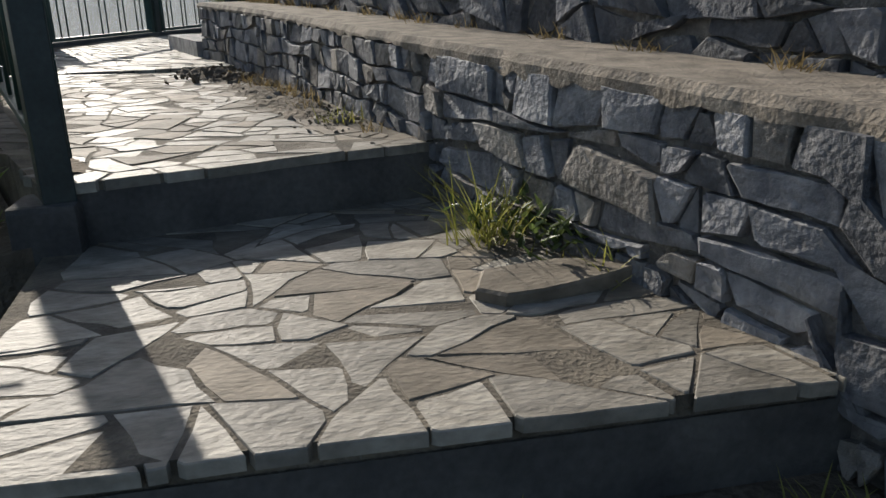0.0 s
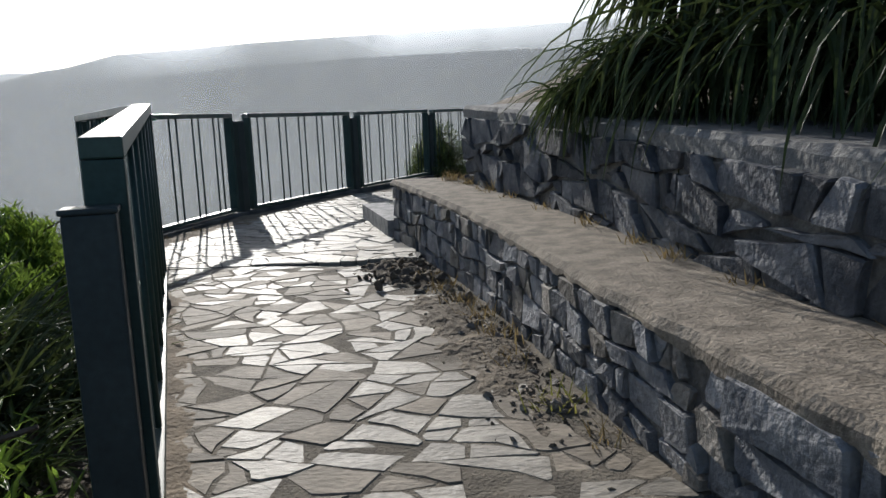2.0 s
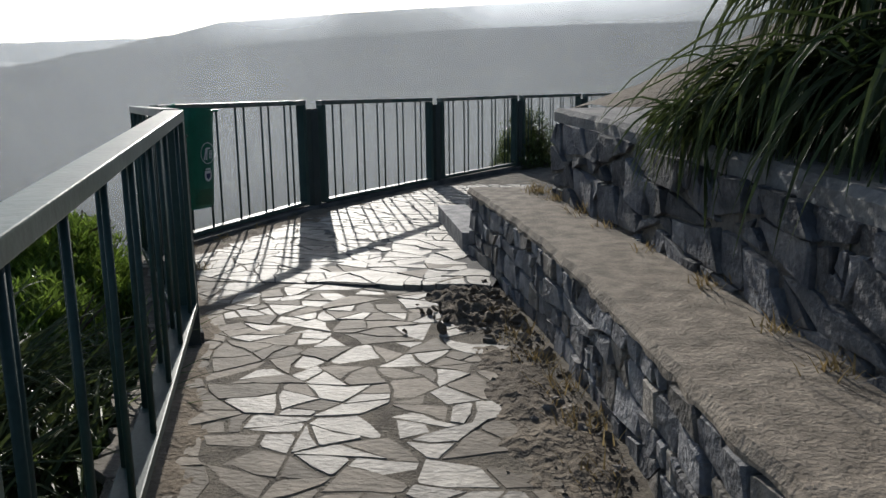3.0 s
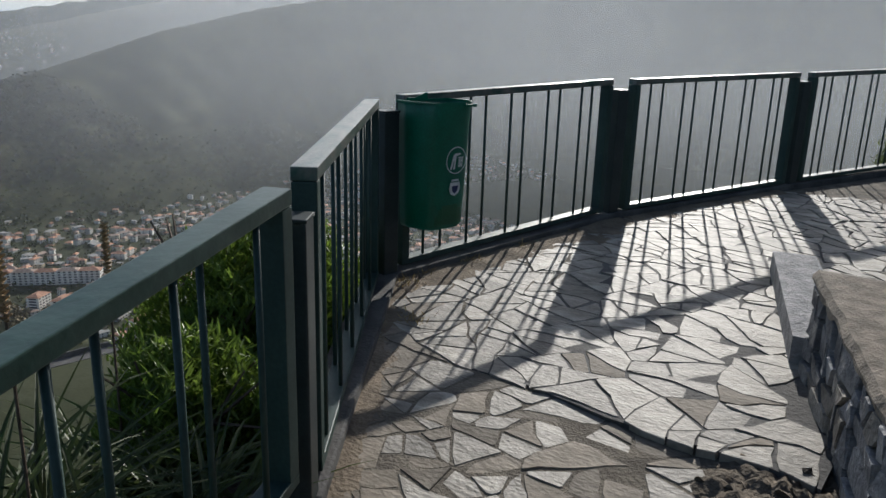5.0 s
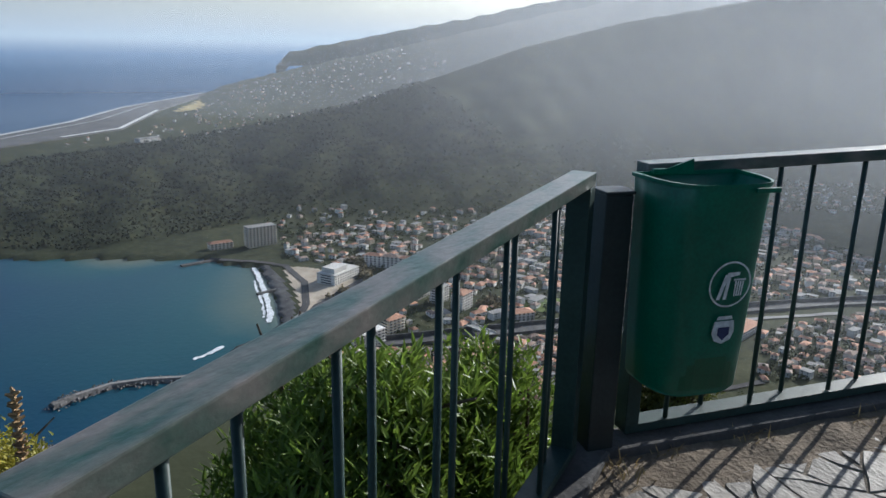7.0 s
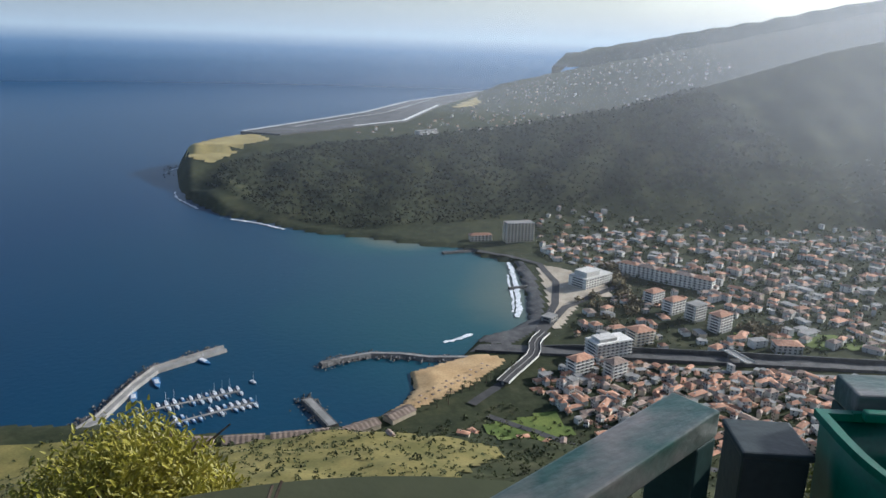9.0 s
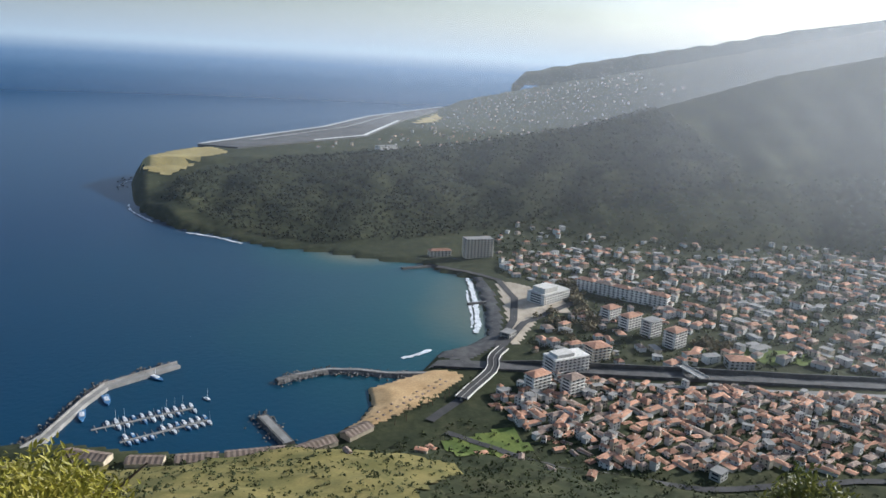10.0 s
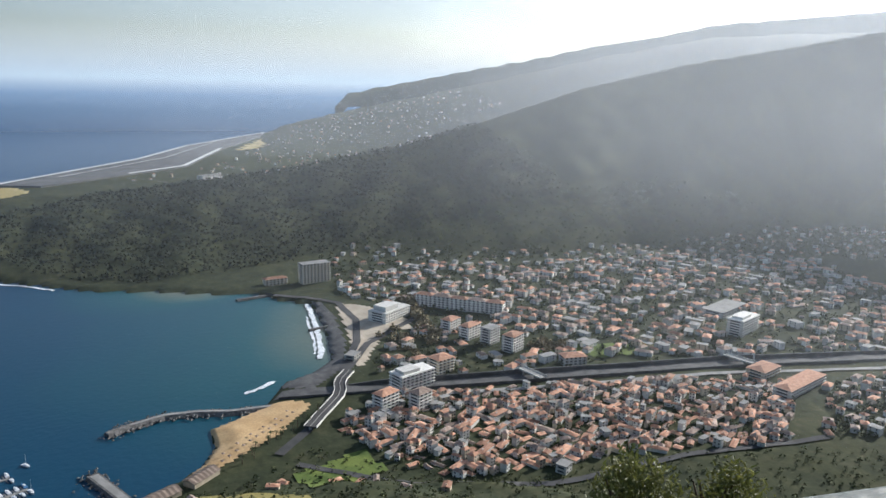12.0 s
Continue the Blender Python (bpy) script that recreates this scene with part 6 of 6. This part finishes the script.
block(-600, 195, -65, 9, 8, 2, M_PLASTER, "white cubic house by the road", "cubic_house", ledge=False)
block(-748, 243, -45, 16, 12, 2, M_CONCRETE, "low grey kiosk on the promenade", "kiosk", ledge=False)


# trees and scrub far below, joined
def foliage(name, spots, label, material=M_TREE, quads=22):
    v, f = [], []
    for x, y, s in spots:
        z = gz(x, y)
        hh, rr = s * rng.uniform(0.8, 1.4), s * rng.uniform(0.5, 0.8)
        for _ in range(quads):
            a, u = rng.uniform(0, 6.283), rng.random() ** 0.5
            p = Vector((x + math.cos(a) * rr * u, y + math.sin(a) * rr * u, z + hh * (1 - 0.6 * u * u) * rng.uniform(0.25, 1.0)))
            q = s * rng.uniform(0.16, 0.34)
            d1 = Vector((rng.gauss(0, 1), rng.gauss(0, 1), rng.gauss(0, 0.6))).normalized() * q
            d2 = d1.cross(Vector((rng.gauss(0, 1), rng.gauss(0, 1), rng.gauss(0, 1)))).normalized() * q * 0.8
            b = len(v)
            v += [p - d1, p - d2 * 0.7, p + d1 * 0.8, p + d2]
            f.append((b, b + 1, b + 2, b + 3))
    tagged(part(name, (v, f), material), label, "trees", kind="stuff")


foliage("town_trees", sow(NORTH, 2300, 6, (2.5, 6), CLEAR[:1]) + sow(OLD, 520, 5, (2.0, 4.2)) + sow(SLOPE, 1300, 8, (4, 8)) + sow(EAST, 400, 7, (3, 7)), "dark green trees between the houses")
HILL = [(-300, -330), (-540, -200), (-520, -60), (-520, 60), (-560, 150), (-500, 205), (-450, 300), (-430, 420), (-395, 520), (-330, 640), (-240, 560), (-240, 200), (-220, -100)]
foliage("hill_scrub", sow(HILL, 2700, 5, (1.4, 4.0)), "scrub and small trees on the hillside", quads=18)
foliage("avenue_trees", [(-940 + 1.2 * k * 3.2 + rng.gauss(0, 4), 384 - 0.25 * k * 3 + rng.gauss(0, 6), rng.uniform(7, 10)) for k in range(46)], "brownish leafless avenue trees", M_BARE, 40)
foliage("park_trees", [(rng.gauss(-690, 12), rng.gauss(470, 14), rng.uniform(8, 12)) for k in range(12)] + [(rng.gauss(-790, 22), rng.gauss(318, 10), rng.uniform(5, 8)) for k in range(26)], "yellow-brown park trees", M_BARE, 40)
MOUNT = [(-1150, 60), (-1300, 520), (-1300, 900), (-1800, 900), (-2000, 500), (-1760, 0), (-1580, -215), (-1450, -230), (-1250, -90)]
foliage("mountain_woods", sow(MOUNT, 3000, 11, (5, 11)), "dark woods on the mountain slope", M_WOOD, quads=14)


def palm(x, y, h):
    t = thing("palm_tree", "palm tree by the beach road", "palm tree", "palms by the beach", at=(x, y, gz(x, y)))
    bm = bmesh.new()
    twig(bm, (0, 0, -0.5), (0.2, 0.1, h), 0.3, 0.18, 6)
    part("trunk", bm, M_TWIG, t)
    v, f = [], []
    for k in range(18):
        a = k * 2.4
        blade(v, f, (0.2, 0.1, h), (math.cos(a), math.sin(a), random.uniform(-0.2, 0.8)), 3.2, 0.8, 1.4, 4)
    part("crown", (v, f), M_TREE, t)


for k in range(16):
    palm(-560 - 4.6 * k + rng.gauss(0, 3), 92 + 5.6 * k + rng.gauss(0, 3), rng.uniform(6, 9))


def parasol(x, y):
    t = thing("beach_parasol", "straw parasol on the sand", "parasol", "parasols on the beach", at=(x, y, gz(x, y) + 0.4))
    bm = bmesh.new()
    twig(bm, (0, 0, 0), (0, 0, 2.2), 0.06, 0.06, 5)
    part("pole", bm, M_TWIG, t)
    bm = bmesh.new()
    bmesh.ops.create_cone(bm, cap_ends=True, segments=10, radius1=1.6, radius2=0.1, depth=0.8, matrix=Matrix.Translation((0, 0, 2.4)))
    part("canopy", bm, M_TILE_OLD, t)


for k in range(12):
    parasol(-566 - 6.0 * k, 76 + 6.6 * k)
    if k % 2:
        parasol(-572 - 6.0 * k, 72 + 6.6 * k)

# waves breaking on the shore
ribbon("water", [(-771, 213), (-800, 222), (-835, 229), (-870, 236), (-905, 241), (-950, 249), (-985, 252)], 6.5, 0, M_FOAM, "white surf on the pebble beach", "surf", flat=SEA + 1.2, step=3, ragged=1.5)
ribbon("water", [(-790, 212), (-830, 222), (-880, 230), (-930, 238)], 3, 0, M_FOAM, "second line of white surf", "surf", flat=SEA + 0.5, step=6, ragged=1.2)
ribbon("water", [(-706, 118), (-718, 140), (-727, 152)], 5, 0, M_FOAM, "white breaking wave off the river mouth", "surf", flat=SEA + 0.6, step=5, ragged=2.0)
ribbon("water", [(-1180, -70), (-1222, -112), (-1262, -180)], 4, 0, M_FOAM, "thin surf under the cliff", "surf", flat=SEA + 0.6, step=8, ragged=2.0)
ribbon("water", [(-1330, -228), (-1420, -282), (-1480, -296)], 4, 0, M_FOAM, "thin surf under the cliff", "surf", flat=SEA + 0.6, step=8, ragged=2.0)
ribbon("water", [(-1680, -352), (-1730, -350), (-1760, -335)], 5, 0, M_FOAM, "surf at the tip of the headland", "surf", flat=SEA + 0.6, step=8, ragged=2.0)

# airfield on the plateau
RW = [(-1926, -219), (-1885, -120), (-2083, 75), (-2248, 229), (-2819, 413), (-3894, 867), (-2962, 301), (-2477, 107)]
pz = SEA + 64
tagged(part("runway", ([(x, y, pz) for x, y in RW] + [(x, y, pz - 40) for x, y in RW], [tuple(range(8))] + [(i, i + 8, (i + 1) % 8 + 8, (i + 1) % 8) for i in range(8)]), M_TARMAC), "long grey airport runway on the plateau", "runway", kind="structure")
ribbon("trim", [(-1932, -214), (-2477, 112), (-2962, 306), (-3700, 740)], 12, 0, M_LINE, "pale edge of the runway", "kerb", flat=pz + 0.8, step=60)
ribbon("trim", [(-2090, 70), (-2250, 222), (-2815, 405)], 13, 0, M_LINE, "pale edge of the runway", "kerb", flat=pz + 0.8, step=60)
ribbon("trim", [(-2050, -90), (-2500, 190), (-3100, 420)], 3.5, 0, M_LINE, "runway centre line", "marking", flat=pz + 0.8, step=60)
drape("ground", [(-2700, 420), (-3600, 760), (-3800, 840), (-3300, 760), (-2750, 520)], 30, 0, M_DRYLAWN, "dry grass beside the runway", "grass", flat=pz + 1.0)
for x, y, w in ((-3250, 330, 90), (-3330, 372, 60), (-3180, 300, 40)):
    block(x, y, -60, w, 30, 3, M_PLASTER, "white airport terminal building", "terminal", ledge=False)
block(-1960, 255, -60, 60, 22, 3, M_PLASTER, "white hall on the plateau's edge", "hall", ledge=False)


# ---- pieces: flagstones and wall stones ----
FLOOR = [o for o in scene.objects if o.name.startswith("floor")]


def inside(poly, p):
    ok = False
    for a, b in zip(poly, poly[1:] + poly[:1]):
        if (a[1] > p[1]) != (b[1] > p[1]) and p[0] < (b[0] - a[0]) * (p[1] - a[1]) / (b[1] - a[1]) + a[0]:
            ok = not ok
    return ok


def paved(x, y):
    """Where the platform is paved: not in the strip of earth along the bench."""
    edge = float(np.interp(y, [0.9, 1.14, 1.4, 1.86, 2.4, 2.9, 3.2, 3.6, 3.78, 3.86], [1.3, 1.02, 0.86, 0.76, 0.62, 0.46, 0.3, 0.16, 0.2, 0.6]))
    return x < edge


def lay(host, pieces, top, slope, thick, where, limit=300):
    """Flagstones as parts of their floor, the nearest 300; the rest joined."""
    rest_v, rest_f = [], []
    pieces.sort(key=lambda c: min(p[1] for p in c))
    count = 0
    for c in pieces:
        c = tidy(c, 0.025)
        if len(c) < 3 or area(c) < 0.002:
            continue
        m = (sum(p[0] for p in c) / len(c), sum(p[1] for p in c) / len(c))
        if where and not where(*m):
            continue
        z = top(*m)
        wall_side = float(np.interp(m[1], [0.4, 2.8, 4.6, 6.8], [0.1, -0.9, -2.0, -1.5]))
        pale = m[1] > raised_from(m[0])
        tan_share = (0.1 if pale else 0.5) + (0.5 if m[0] - wall_side < 0.28 else 0.0) if m[1] > 0.8 else 0.35 if m[1] < 0.0 and m[0] > 1.0 else 0.1
        brown = random.random() < tan_share
        if random.random() < 0.07 and area(c) < 0.012:
            continue
        v, f = slab_mesh(wander(chipped(c)), lambda x, y: z + slope * (y - m[1]), thick, 0.003)
        if count < limit:
            part("flagstone", (v, f), M_FLAG_TAN if brown else M_FLAG, host)
            count += 1
        else:
            b = len(rest_v)
            rest_v += v
            rest_f += [tuple(b + i for i in q) for q in f]
    if rest_f:
        tagged(part("flagstones", (rest_v, rest_f), M_FLAG, host), kind="stuff")


LIMIT = [(-2.1, 4.62), (-1.03, 2.84), (0.0, 0.41), STEP_L, STEP_R, (front_x(2.5) - 0.02, 2.5), (front_x(4.7) - 0.02, 4.7), (1.0, 4.76), (1.6, 8.6), (-0.72, 8.6), (-1.62, 6.85)]
ex, ey = STEP_R[0] - STEP_L[0], STEP_R[1] - STEP_L[1]
el_ = math.hypot(ex, ey)
PAVING = []
def crazy(outline, x0, x1, y0, y1, dx, dy, joint, want):
    """Crazy paving: broken slabs, each split into angular stones."""
    out = []
    for c in cells(outline, jitter_grid(x0, x1, y0, y1, dx, dy, 0.46, 0.1), joint):
        split_up(c, want, out, 1.22, joint * 0.55)
    return out


lower = clip([(-2.3, -2), (1.5, -2), (1.5, 3.95), (-2.3, 3.95)], ey / el_, -ex / el_, (ey * STEP_L[0] - ex * STEP_L[1]) / el_ + 0.012)
lower = clip(lower, 0.09, 1, 3.82)
PAVING += crazy(lower, -1.6, 1.5, 0.2, 3.95, 0.5, 0.4, 0.009, 0.022)
upper_area = clip([(-2.3, 3.6), (1.6, 3.6), (1.6, 8.7), (-2.3, 8.7)], -0.09, -1, -3.832)
PAVING += crazy(upper_area, -2.3, 1.6, 3.7, 8.7, 0.5, 0.4, 0.008, 0.027)
lay(FLOOR[0], PAVING, floor_z, 0.03, 0.035, lambda x, y: inside(LIMIT, (x, y)) and paved(x, y))
STAIR = crazy([(0.05, -0.95), (1.88, -1.005), (1.88, 0.73), (1.38, 0.73), (0.1, 0.39)], 0.0, 1.9, -1.0, 0.75, 0.5, 0.36, 0.009, 0.026)
lay(FLOOR[1], STAIR, lambda x, y: LAND_Z, 0.0, 0.03, None)


def wall_stone(host, c, face, sl, height, depth, dark):
    """One stone of a wall; height(u, v) gives z."""
    c = tidy(c, 0.018)
    if len(c) < 3 or area(c) < 0.0012:
        return
    c = rough_edge(chipped(c, 0.05), 0.07, 0.005)
    place = lambda u, v, o: (face(u) + 0.05 - o, u - o * sl, height(u, v))
    part("stone", rock_mesh(c, place, random.uniform(*depth)), M_ROCK_DARK if dark else M_ROCK_WARM if random.random() < 0.2 else M_ROCK, host)


def courses(host, y0, y1, face, low, top, rows, width, depth, dark=False, uneven=1.0):
    """Small blocks laid in uneven, broken courses."""
    H = top((y0 + y1) / 2) - low((y0 + y1) / 2)
    sl = (face(y0) - face(y1)) / (y1 - y0)
    height = lambda u, v: low(u) + (top(u) - low(u)) * min(max(v, 0.0), H) / H
    edges = [0.0]
    for k in range(rows):
        edges.append(edges[-1] + random.uniform(0.5, 1.6))
    edges = [e / edges[-1] * H for e in edges]
    line = lambda k, u: edges[k] + uneven * (0.02 * math.sin(u * 4.3 + k * 2.1) + 0.012 * math.sin(u * 11 + k) if 0 < k < rows else 0.0)
    for k in range(rows):
        y = y0 - random.uniform(0, width)
        while y < y1:
            w = width * random.choice((0.4, 0.6, 0.8, 1.0, 1.0, 1.3, 1.8))
            a, b = max(y, y0), min(y + w, y1)
            y += w
            if b - a < 0.04:
                continue
            s1, s2, g = random.gauss(0, 0.014 * uneven), random.gauss(0, 0.014 * uneven), 0.006
            c = [(a + g - s1, line(k, a) + g), (b - g - s2, line(k, b) + g), (b - g + s2, line(k + 1, b) - g), (a + g + s1, line(k + 1, a) - g)]
            pieces = []
            if random.random() < 0.3:
                split_up(c, area(c) * 0.5, pieces, 0.7, 0.005)
            else:
                pieces.append(c)
            for p in pieces:
                wall_stone(host, p, face, sl, height, depth, dark)


courses(BENCH, 0.78, 4.72, front_x, lambda y: 0.03 * y - 0.03, lambda y: bench_z(y) - 0.04, 4, 0.14, (0.038, 0.06))
courses(BENCH, -2.2, 0.78, front_x, lambda y: LAND_Z - 0.04 - (0.2 if y < -0.95 else 0), lambda y: bench_z(y) - 0.04, 6, 0.2, (0.038, 0.064))
courses(UPPER, -2.0, 4.35, lambda y: front_x(y) + 0.44, lambda y: bench_z(y) - 0.03, lambda y: upper_z(y) - 0.07, 4, 0.2, (0.036, 0.075), True, 1.9)
